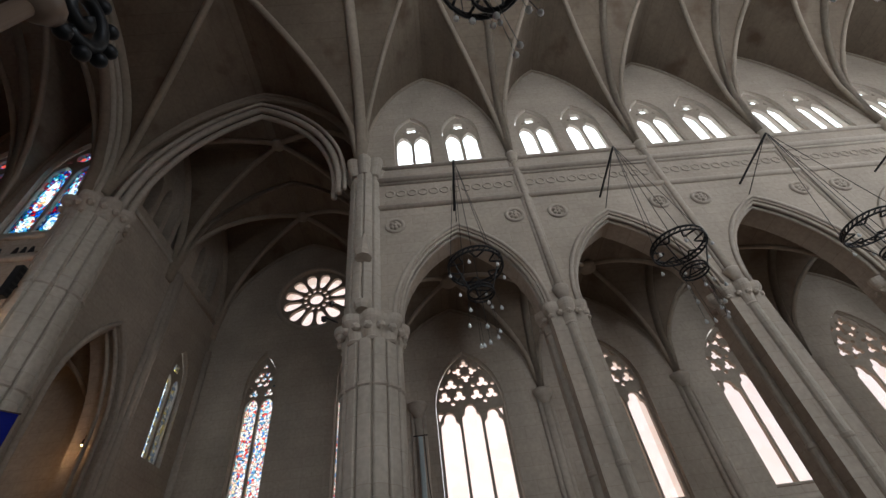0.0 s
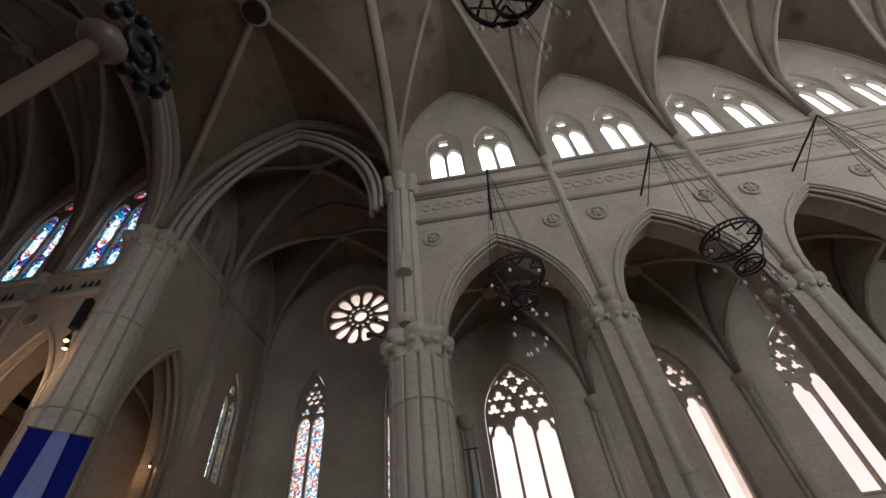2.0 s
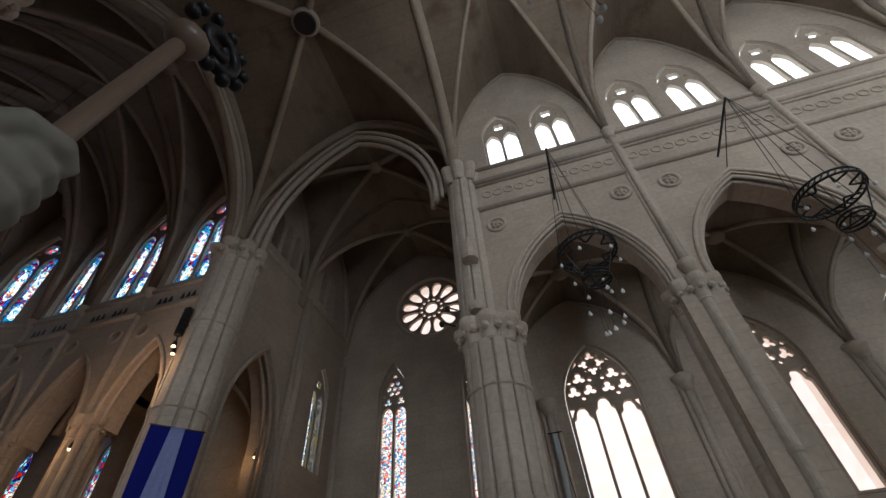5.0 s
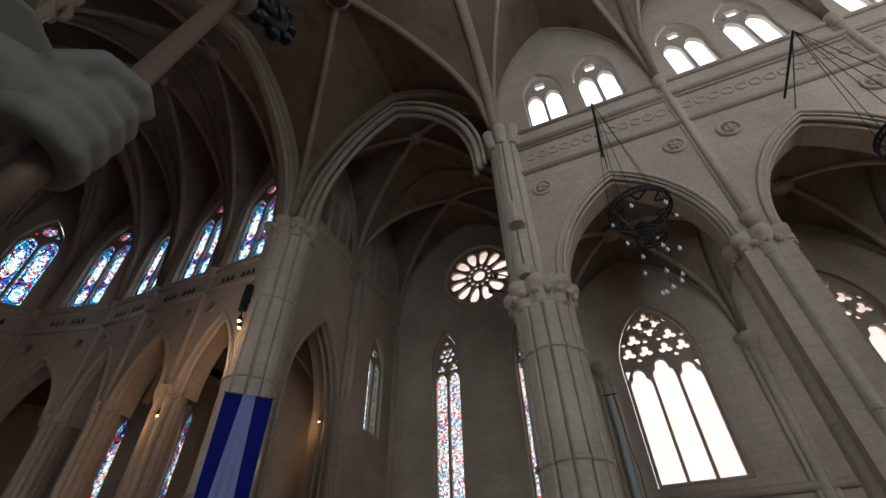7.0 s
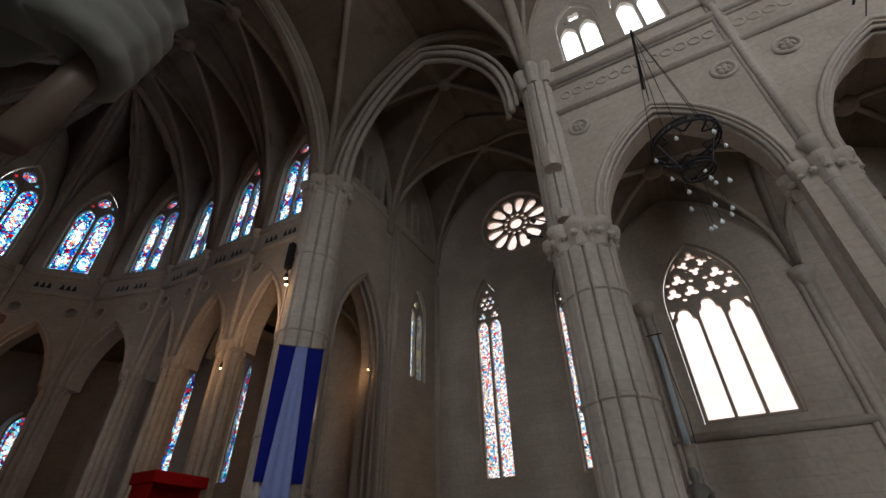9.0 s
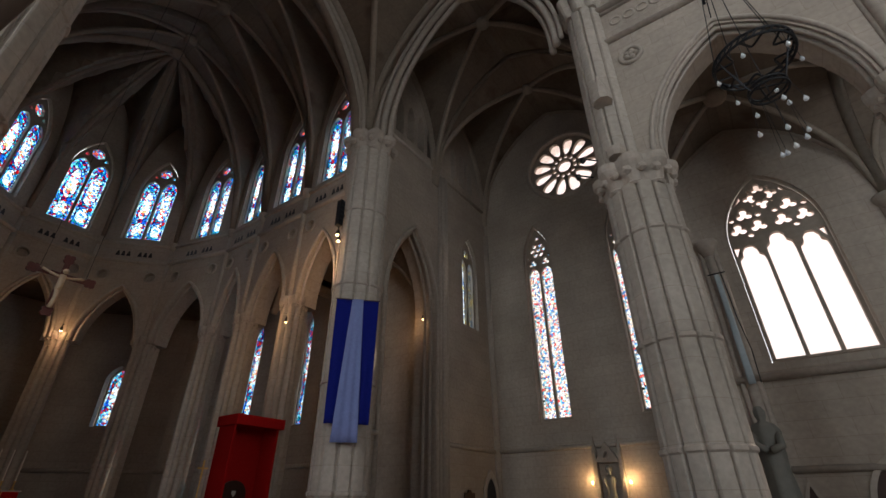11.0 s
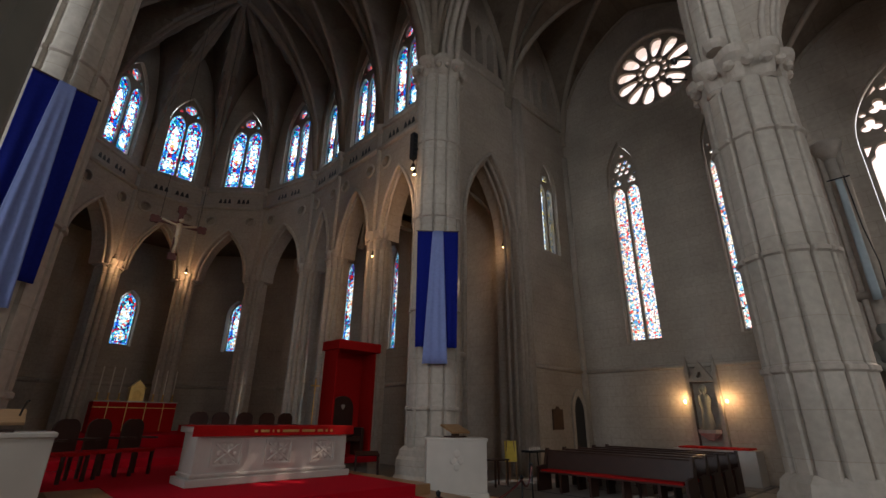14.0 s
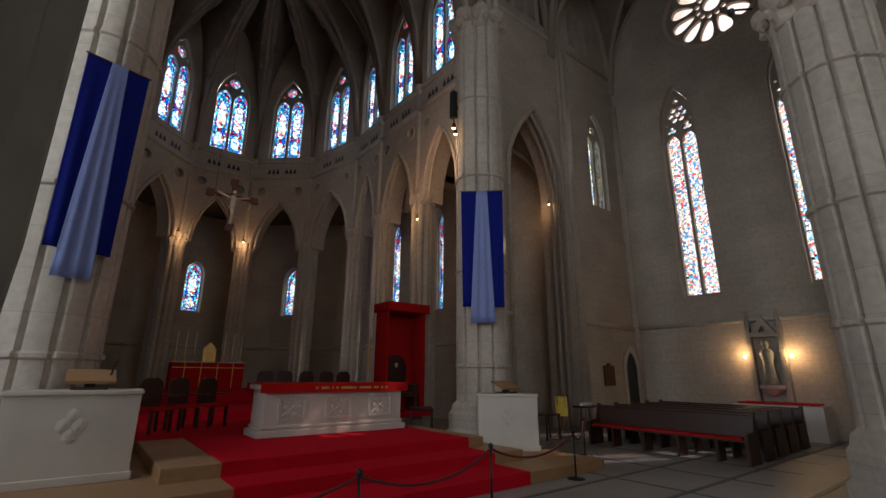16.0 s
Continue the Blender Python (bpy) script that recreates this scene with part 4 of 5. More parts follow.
box(bm, -1.59, 1.59, 0.437, 0.452, -0.16, 0.010)
part("cloth", bm, REDCLOTH, cl)
xx = -0.55
for wd in (0.06, 0.16, 0.03, 0.05, 0.34, 0.28, 0.12, 0.05, 0.05):
    part("lettering", B(xx, xx + wd, -0.458, -0.451, -0.10, -0.055), GOLD, cl, "faded gold lettering")
    xx += wd + 0.06

# high altar with candles
ha = thing("high_altar", pose(3.85, 19.0, 1.094), "high altar dressed in red with white cloth edge", "altar")
part("body", B(-1.2, 1.2, -0.4, 0.4, 0, 0.95, bevel=0.01), REDCLOTH, ha)
part("cloth_edge", B(-1.24, 1.24, -0.43, 0.43, 0.94, 0.98, bevel=0.008), MARBLE, ha)
bm = bmesh.new()
for x in (-0.8, -0.27, 0.27, 0.8):
    box(bm, x - 0.01, x + 0.01, -0.412, -0.402, 0.05, 0.94)
box(bm, -1.2, 1.2, -0.412, -0.402, 0.76, 0.78)
part("braid", bm, GOLD, ha)
rr = thing("tabernacle", pose(3.85, 19.1, 2.074), "small gilt tabernacle with gabled top", "tabernacle")
part("box", B(-0.22, 0.22, -0.18, 0.18, 0, 0.42, bevel=0.01), GOLD, rr)
part("gable", plate(bmesh.new(), [(-0.25, 0.42), (0.25, 0.42), (0, 0.7)], [], -0.2, 0.2), GOLD, rr)
part("door", plate(bmesh.new(), arch_pts(0.24, 0.05, 0.22, 0.36), [], -0.195, -0.17), BRASS, rr)


def candlestick(m):
    e = thing("altar_candle", m, "tall white candle in a slim brass candlestick", "candle", "altar candles")
    part("stick", lathe(bmesh.new(), [(0.07, 0), (0.07, 0.02), (0.02, 0.06), (0.025, 0.16), (0.015, 0.2), (0.05, 0.24)], 10), BRASS, e, smooth=True)
    part("candle", lathe(bmesh.new(), [(0.018, 0.23), (0.018, 1.05), (0.006, 1.07)], 8), WAX, e)
    return e


c0_ = candlestick(pose(3.85 - 1.1, 18.95, 2.074))
for x in (-0.8, -0.5, 0.5, 0.8, 1.1):
    copy_thing(c0_, pose(3.85 + x, 18.95, 2.074))


def chair(m, label="dark wooden choir chair with a red seat"):
    e = thing("chair", m, label, "chair", "choir chairs")
    part("seat", B(-0.24, 0.24, -0.22, 0.22, 0.42, 0.48, bevel=0.01), REDCLOTH, e)
    part("backrest", plate(bmesh.new(), arch_pts(0.48, 0.46, 0.85, 1.02), [], 0.18, 0.22), DARKWOOD, e)
    for sx in (-1, 1):
        for y in (-0.2, 0.2):
            part("leg", B(sx * 0.21 - 0.025, sx * 0.21 + 0.025, y - 0.025, y + 0.025, 0, 0.43), DARKWOOD, e)
        part("armrest", B(sx * 0.24 - 0.03, sx * 0.24 + 0.03, -0.22, 0.2, 0.66, 0.7, bevel=0.008), DARKWOOD, e)
    return e


ch0 = chair(pose(4.7, 14.6, 0.734))
for x in (5.3, 6.0, 6.7, 7.3):
    copy_thing(ch0, pose(x, 14.6, 0.734))
for x, y in ((1.45, 10.9), (2.0, 11.3), (2.6, 11.5)):
    copy_thing(ch0, pose(x, y, 0.554, 0, 0, 30))

# bishop's throne
th = thing("throne", pose(7.55, 11.6, 0.554), "tall red-hung wooden throne with a flat canopy", "throne")
part("base", B(-0.75, 0.75, -0.6, 0.5, 0, 0.14, bevel=0.01), REDCARPET, th)
part("back_panel", B(-0.62, 0.62, 0.32, 0.38, 0.14, 2.95), REDCLOTH, th)
for s in (-1, 1):
    part("side_panel", B(s * 0.63 - 0.03, s * 0.63 + 0.03, -0.3, 0.38, 0.14, 2.95), REDCLOTH, th)
part("canopy", B(-0.72, 0.72, -0.45, 0.45, 2.9, 3.16, bevel=0.02), REDCLOTH, th)
part("seat", B(-0.42, 0.42, -0.2, 0.3, 0.5, 0.62, bevel=0.02), DARKWOOD, th)
part("seat_back", plate(bmesh.new(), arch_pts(0.72, 0.6, 1.35, 1.68), [], 0.24, 0.31), DARKWOOD, th)
part("badge", plate(bmesh.new(), [(-0.05, 1.45), (0.05, 1.45), (0.05, 1.38), (0, 1.31), (-0.05, 1.38)], [], 0.215, 0.235), MARBLE, th)
for s in (-1, 1):
    part("arm", B(s * 0.42 - 0.05, s * 0.42 + 0.05, -0.22, 0.28, 0.14, 0.85, bevel=0.015), DARKWOOD, th)
pc = thing("processional_cross", pose(6.65, 11.9, 0.554), "gilt processional cross on a slim pole in a stand", "cross")
part("pole", lathe(bmesh.new(), [(0.1, 0), (0.1, 0.04), (0.015, 0.06), (0.015, 1.75)], 8), BRASS, pc)
bm = B(-0.02, 0.02, -0.012, 0.012, 1.7, 2.1)
box(bm, -0.13, 0.13, -0.011, 0.011, 1.9, 1.94)
part("cross", bm, GOLD, pc)


def ambo(m, w, d, h, label):
    e = thing("ambo", m, label, "ambo", "stone ambos")
    part("plinth", B(-w / 2 - 0.03, w / 2 + 0.03, -d / 2 - 0.03, d / 2 + 0.03, 0, 0.1, bevel=0.012), MARBLE, e)
    part("body", B(-w / 2, w / 2, -d / 2, d / 2, 0.09, h - 0.05, bevel=0.012), MARBLE, e)
    part("cap", B(-w / 2 - 0.025, w / 2 + 0.025, -d / 2 - 0.025, d / 2 + 0.025, h - 0.055, h, bevel=0.012), MARBLE, e)
    bm = bmesh.new()
    for k in range(4):
        a = math.pi / 2 * k
        bmesh.ops.create_icosphere(bm, subdivisions=1, radius=0.08, matrix=Matrix.Translation((0.0 + 0.08 * math.cos(a), -d / 2, h * 0.62 + 0.12 * math.sin(a))) @ Matrix.Diagonal((1, 0.25, 1.2, 1)))
    part("carved_emblem", bm, MARBLE, e, "weathered carved emblem")
    return e


ambo(pose(0.2, 7.95, 0.36, 0, 0, -2), 1.38, 0.7, 1.1, "broad pale stone ambo with a carved emblem")
ambo(pose(7.66, 7.45, 0.18, 0, 0, -40), 1.25, 0.7, 1.12, "pale stone ambo with a small carved shield")


def bookstand(m, label, gooseneck=False, flag=False):
    e = thing("lectern", m, label, "lectern", "lecterns")
    part("foot", B(-0.2, 0.2, -0.15, 0.15, 0, 0.03, bevel=0.006), DARKWOOD, e)
    part("post", B(-0.06, 0.06, -0.06, 0.06, 0.02, 0.12), DARKWOOD, e)
    part("desk", moved(B(-0.27, 0.27, -0.2, 0.2, -0.02, 0.02, bevel=0.006), pose(0, 0, 0.17, 22)), MIDWOOD, e)
    if gooseneck:
        part("microphone", tube(bmesh.new(), [(0.2, 0, 0.1), (0.22, -0.02, 0.28), (0.24, -0.08, 0.36), (0.25, -0.14, 0.36)], 0.012), BLACK, e)
    return e


bookstand(pose(0.3, 7.95, 1.46), "small wooden book stand with a microphone on a stone ambo", True)
bookstand(pose(7.66, 7.45, 1.30), "small wooden book stand on a stone ambo")


# kneeler and things beside the right ambo
kn = thing("kneeler", pose(7.25, 10.0, 0.0, 0, 0, -20), "dark wooden prayer desk with red pads", "kneeler")
part("desk", moved(B(-0.3, 0.3, -0.12, 0.12, 0.0, 0.03, bevel=0.006), pose(0, 0.2, 0.82, 20)), DARKWOOD, kn)
for s in (-1, 1):
    part("side", B(s * 0.28 - 0.02, s * 0.28 + 0.02, -0.3, 0.3, 0, 0.3), DARKWOOD, kn)
    part("post", B(s * 0.28 - 0.02, s * 0.28 + 0.02, 0.12, 0.2, 0.28, 0.82), DARKWOOD, kn)
part("pad", B(-0.28, 0.28, -0.28, 0.02, 0.2, 0.28, bevel=0.02), REDCLOTH, kn)
nb = thing("notice_board", pose(11.35, 8.85, 0, 0, 0, -45), "yellow poster on a small wooden easel", "easel")
part("board", moved(B(-0.17, 0.17, -0.01, 0.01, 0, 0.55), pose(0, 0, 0.55, -12)), YELLOW, nb)
for s in (-1, 1):
    part("leg", tube(bmesh.new(), [(s * 0.16, -0.05, 0), (s * 0.1, 0.1, 1.12)], 0.015), MIDWOOD, nb)
part("leg", tube(bmesh.new(), [(0, 0.4, 0), (0, 0.12, 1.05)], 0.015), MIDWOOD, nb)
pt = thing("side_table", pose(10.6, 8.75, 0), "small dark wooden table beside the pier", "table")
part("top", B(-0.3, 0.3, -0.2, 0.2, 0.62, 0.66, bevel=0.006), DARKWOOD, pt)
for sx in (-0.26, 0.26):
    for sy in (-0.16, 0.16):
        part("leg", B(sx - 0.02, sx + 0.02, sy - 0.02, sy + 0.02, 0, 0.63), DARKWOOD, pt)
vs_ = thing("votive_stand", pose(12.1, 8.6, 0), "black iron votive candle stand with small white candles", "candle stand")
part("tray", B(-0.32, 0.32, -0.2, 0.2, 0.78, 0.84, bevel=0.01), IRON, vs_)
for sx in (-0.26, 0.26):
    part("leg", tube(bmesh.new(), [(sx, 0, 0), (sx * 0.7, 0, 0.8)], 0.02), IRON, vs_)
for k in range(6):
    part("candle", lathe(bmesh.new(), [(0.018, 0.84), (0.018, 0.92)], 8, -0.24 + 0.095 * k, -0.05), WAX, vs_)

# rope barrier
PTS = [(-1.15, 6.3), (0.23, 4.67), (2.5, 4.4), (4.75, 4.9), (7.1, 5.3), (9.2, 6.6)]


def post(x, y):
    e = thing("rope_post", pose(x, y, 0), "slim dark metal barrier post on a round foot", "barrier post", "rope barrier posts")
    part("foot", lathe(bmesh.new(), [(0.15, 0), (0.15, 0.015), (0.03, 0.035)], 16), IRON, e, smooth=True)
    part("pole", lathe(bmesh.new(), [(0.016, 0.02), (0.016, 0.74)], 10), IRON, e, smooth=True)
    part("knob", lathe(bmesh.new(), [(0.02, 0.72), (0.034, 0.745), (0.034, 0.775), (0.0, 0.80)], 10), IRON, e, smooth=True)


for x, y in PTS:
    post(x, y)
for (a, b), (c, d) in zip(PTS, PTS[1:]):
    bm = bmesh.new()
    tube(bm, [(a + (c - a) * t / 12, b + (d - b) * t / 12, 0.72 - 0.9 * (t / 12) * (1 - t / 12)) for t in range(13)], 0.017, 6)
    tagged(part("barrier_rope", bm, ROPE, None, "", None, True), "dark red rope sagging between two barrier posts", "rope", "barrier ropes")


# pews in the transept
def pew(m):
    e = thing("pew", m, "dark oak pew with a red seat runner", "pew", "transept pews")
    L = 3.6
    part("seat", B(-L / 2, L / 2, -0.2, 0.2, 0.42, 0.46, bevel=0.006), DARKWOOD, e)
    part("runner", B(-L / 2 + 0.08, L / 2 - 0.08, -0.21, 0.14, 0.458, 0.50, bevel=0.012), REDCLOTH, e)
    part("backrest", moved(B(-L / 2, L / 2, -0.02, 0.02, 0, 0.50, bevel=0.008), pose(0, 0.2, 0.44, -8)), DARKWOOD, e)
    part("top_rail", B(-L / 2, L / 2, 0.22, 0.31, 0.90, 0.94, bevel=0.01), DARKWOOD, e)
    for s in (-1, 1):
        part("end_panel", plate(bmesh.new(), [(-0.24, 0), (0.32, 0), (0.32, 0.98), (0.22, 0.98), (0.1, 0.6), (-0.24, 0.56)], [], -0.03, 0.03), DARKWOOD, e, m=pose(s * L / 2, 0, 0, 0, 0, 90))
    for x in (-1.2, -0.4, 0.4, 1.2):
        part("support", B(x - 0.03, x + 0.03, -0.16, 0.18, 0, 0.43), DARKWOOD, e)
    return e


pw0 = pew(pose(11.0, 5.75, 0, 0, 0, -90))
for k in range(1, 5):
    copy_thing(pw0, pose(11.0 + 0.86 * k, 5.75 + 0.02 * k, 0, 0, 0, -90))

# side altar under the transept wall figure
sa = thing("side_altar", pose(16.45, 5.0, 0, 0, 0, -90), "side altar draped in white with a red runner", "altar")
part("body", B(-1.1, 1.1, -0.4, 0.4, 0, 0.92, bevel=0.01), MARBLE, sa)
part("runner", B(-0.95, 0.95, -0.43, 0.43, 0.925, 0.97, bevel=0.01), REDCLOTH, sa)
rt = thing("draped_rail", pose(15.5, 5.35, 0, 0, 0, -90), "kneeling rail draped in dark red cloth", "rail")
part("cloth", B(-0.8, 0.8, -0.2, 0.2, 0.3, 0.86, bevel=0.03), REDCLOTH, rt)
for s in (-1, 1):
    part("foot", B(s * 0.6 - 0.04, s * 0.6 + 0.04, -0.15, 0.15, 0, 0.32), DARKWOOD, rt)
cb = thing("wooden_cabinet", pose(15.6, 7.9, 0), "small brown wooden cabinet against the wall", "cabinet")
part("body", B(-0.3, 0.3, -0.22, 0.22, 0.04, 0.75, bevel=0.01), MIDWOOD, cb)
part("door", B(-0.24, 0.24, -0.235, -0.215, 0.1, 0.68, bevel=0.005), DARKWOOD, cb)

# figure in a shrine on the transept wall, with a warm lamp
sh = thing("wall_shrine", pose(XT - 0.02, 5.2, 0, 0, 0, -90), "tall carved stone shrine with pinnacles on the wall", "shrine")
part("corbel", lathe(bmesh.new(), [(0.1, 1.15), (0.34, 1.35), (0.34, 1.45)], 8, 0, -0.2), DRESSED, sh)
for s in (-1, 1):
    bm = B(s * 0.42 - 0.06, s * 0.42 + 0.06, -0.22, 0.0, 0.9, 3.2)
    lathe(bm, [(0.1, 3.18), (0.07, 3.4), (0.01, 3.75)], 6, s * 0.42, -0.11)
    part("pinnacle", bm, TRACERY, sh)
bm = plate(bmesh.new(), [(-0.4, 2.9), (0.4, 2.9), (0.0, 3.55)], [foil_pts(0, 3.1, 0.12, 3, 90, 18)], -0.25, -0.1)
part("gable", bm, TRACERY, sh)
bm = lathe(bmesh.new(), [(0.2, 1.45), (0.17, 1.7), (0.13, 2.1), (0.19, 2.35), (0.15, 2.48), (0.05, 2.53), (0.1, 2.62), (0.105, 2.72), (0.05, 2.82)], 14, 0, 0, lambda a: 1 + 0.07 * math.sin(7 * a))
tagged(part("statue", bm, STATUE, None, "", pose(XT - 0.22, 5.2, 0), True), "small pale stone robed figure in a wall shrine", "statue")
for s in (-1, 1):
    e = thing("shrine_lamp", pose(XT - 0.14, 5.2 + s * 0.62, 2.3), "small warm lamp beside the shrine", "lamp", "shrine lamps")
    part("bracket", tube(bmesh.new(), [(0.13, 0, -0.1), (0, 0, -0.1), (0, 0, -0.05)], 0.012), BRASS, e)
    part("bulb", lathe(bmesh.new(), [(0.02, -0.05), (0.035, 0.0), (0.02, 0.05)], 8), BULB, e)
    pl = new("shrine_glow", bpy.data.lights.new("shrine_glow", "POINT"))
    pl.data.energy, pl.data.color, pl.data.shadow_soft_size = 14, (1.0, 0.62, 0.28), 0.06
    pl.location = (XT - 0.28, 5.2 + s * 0.62, 2.35)

# door, plaque and small fittings of the transept
d1 = thing("door_1", pose(16.35, YE - 0.02, 0), "narrow dark door in a pointed stone frame", "door", "", "structure")
part("frame", plate(bmesh.new(), arch_pts(1.0, 0, 1.95, 2.8), [arch_pts(0.72, 0.02, 1.92, 2.55)], -0.06, 0.0), DRESSED, d1)
part("leaf", plate(bmesh.new(), arch_pts(0.74, 0.01, 1.92, 2.56), [], -0.02, 0.01), BLACK, d1)
pq = thing("plaque", pose(14.9, YE - 0.01, 1.7), "dark bronze memorial plaque with shaped top", "plaque")
part("plate", plate(bmesh.new(), [(-0.32, -0.35), (0.32, -0.35), (0.32, 0.33), (0.12, 0.33), (0.06, 0.42), (-0.06, 0.42), (-0.12, 0.33), (-0.32, 0.33)], [], -0.04, 0.0), plain("bronze", (0.09, 0.05, 0.03), 0.5, 0.5), pq)

# banners on the crossing piers
def banner(m, w, h):
    e = thing("banner", m, "long navy banner with pale blue centre strip on a pier", "banner", "pier banners")
    part("rod", tube(bmesh.new(), [(-w / 2 - 0.03, 0, 0), (w / 2 + 0.03, 0, 0)], 0.015), DARKWOOD, e)

    def sheet(a0, a1, b0, b1, ht, y, folds):
        bm = bmesh.new()
        nx, nz = 24, 14
        g = []
        for i in range(nx + 1):
            s = i / nx
            row = []
            for j in range(nz + 1):
                t = j / nz
                x = (a0 + (a1 - a0) * s) * (1 - t) + (b0 + (b1 - b0) * s) * t
                row.append(bm.verts.new((x, y + 0.022 * t * math.sin(folds * s * 6.28 + 1.3) + 0.01 * math.sin(3 * t), -ht * t)))
            g.append(row)
        for i in range(nx):
            for j in range(nz):
                bm.faces.new((g[i][j], g[i + 1][j], g[i + 1][j + 1], g[i][j + 1]))
        q = bmesh.ops.extrude_face_region(bm, geom=bm.faces[:])
        bmesh.ops.translate(bm, verts=[v for v in q["geom"] if isinstance(v, bmesh.types.BMVert)], vec=(0, 0.006, 0))
        return bm
    part("navy_panel", sheet(-w / 2, -w * 0.12, -w * 0.47, -w * 0.16, h, 0.0, 1.4), NAVY, e, smooth=True)
    part("navy_panel", sheet(w * 0.12, w / 2, w * 0.16, w * 0.47, h * 1.005, 0.0, 1.2), NAVY, e, smooth=True)
    part("pale_strip", sheet(-w * 0.13, w * 0.13, -w * 0.3, w * 0.26, h * 1.13, -0.03, 2.6), PALEBLUE, e, smooth=True)
    return e


banner(pose(7.96, 8.44, 6.5, 0, 0, -43), 1.12, 3.15)
banner(pose(-0.16, 8.3, 6.5, 0, 0, 14), 0.86, 3.12)

# loudspeaker and spot lamps on the crossing pier
ls = thing("loudspeaker", pose(7.63, 9.25, 8.8), "slim black column loudspeaker bracketed to the pier", "loudspeaker")
part("case", B(-0.08, 0.08, -0.09, 0.09, 0.2, 1.1, bevel=0.015), BLACK, ls)
part("bracket", B(0.07, 0.42, -0.02, 0.02, 0.6, 0.66), IRON, ls)
for k in range(5):
    part("grille_bar", B(-0.07, 0.07, -0.1, -0.088, 0.28 + k * 0.16, 0.38 + k * 0.16), IRON, ls)


def spot(x, y, z, size=0.07):
    e = thing("spot_lamp", pose(x, y, z), "small lit spot lamp on a bracket", "lamp", "spot lamps")
    part("housing", lathe(bmesh.new(), [(size * 0.6, 0.0), (size, 0.12), (size, 0.16)], 12), BLACK, e, m=pose(0, 0, 0, 180))
    part("bulb", lathe(bmesh.new(), [(size * 0.3, -0.19), (size * 0.8, -0.165), (size * 0.7, -0.15)], 10), BULB, e)
    part("bracket", tube(bmesh.new(), [(0, 0, 0), (0.0, 0.0, 0.12), (0.1, 0.1, 0.14)], 0.012), IRON, e)


spot(7.6, 9.2, 8.8)
spot(7.58, 9.1, 8.55, 0.06)
spot(8.3, 12.0, 6.9, 0.05)
spot(2.5, 22.03, 7.7, 0.06)
spot(5.22, 22.03, 7.8, 0.06)
spot(12.75, 9.95, 7.9, 0.06)
for x, y, z, pw in ((7.4, 10.2, 8.0, 34), (7.5, 12.4, 6.6, 20), (2.7, 21.6, 7.3, 14), (5.1, 21.6, 7.4, 14), (12.4, 10.7, 7.6, 9)):
    pl = new("spot_glow", bpy.data.lights.new("spot_glow", "POINT"))
    pl.data.energy, pl.data.color, pl.data.shadow_soft_size = pw, (1.0, 0.58, 0.28), 0.1
    pl.location = (x, y, z)

for dy, dz in ((0.0, 0.0), (0.35, -0.45)):
    e = thing("surveillance_camera", pose(8.2 - dy * 0.2, 2.0 + dy * 0.4, 8.3 + dz), "small dome camera on the crossing pier", "camera fitting", "pier cameras")
    part("arm", tube(bmesh.new(), [(0.25, -0.25, 0.05), (0, 0, 0.05)], 0.02), BLACK, e)
    part("body", lathe(bmesh.new(), [(0.03, -0.07), (0.06, -0.03), (0.06, 0.05), (0.03, 0.07)], 10), BLACK, e)

# hanging crucifix
cr = thing("crucifix", pose(2.92, 14.0, 5.85), "large hanging wooden crucifix with a pale figure", "crucifix")
RW = plain("dark_red_wood", (0.09, 0.018, 0.012), 0.5)
bm = B(-0.06, 0.06, -0.03, 0.03, 0.0, 1.42, bevel=0.01)
box(bm, -0.62, 0.62, -0.028, 0.028, 0.9, 1.02, bevel=0.01)
for x, z in ((-0.62, 0.96), (0.62, 0.96), (0, 1.42), (0, 0.0)):
    plate(bm, foil_pts(x, z, 0.14, 4, 45, 24), [], -0.026, 0.026)
part("cross", bm, RW, cr)
bm = bmesh.new()
tube(bm, [(-0.45, -0.06, 1.0), (-0.2, -0.08, 0.92), (0, -0.08, 0.88), (0.2, -0.08, 0.92), (0.45, -0.06, 1.0)], 0.035, 8)
tube(bm, [(0, -0.08, 0.95), (0.01, -0.09, 0.7), (0.0, -0.09, 0.55)], 0.075, 8)
tube(bm, [(0.0, -0.09, 0.58), (0.03, -0.1, 0.35), (0.0, -0.07, 0.08)], 0.055, 8)
bmesh.ops.create_icosphere(bm, subdivisions=2, radius=0.07, matrix=Matrix.Translation((0.02, -0.1, 1.06)))
part("figure", bm, plain("aged_ivory_paint", (0.55, 0.42, 0.28), 0.5), cr, smooth=True)
for s in (-1, 1):
    part("wire", tube(bmesh.new(), [(s * 0.5, 0, 1.02), (s * 0.5, 0, 12.9)], 0.006, 5), IRON, cr)


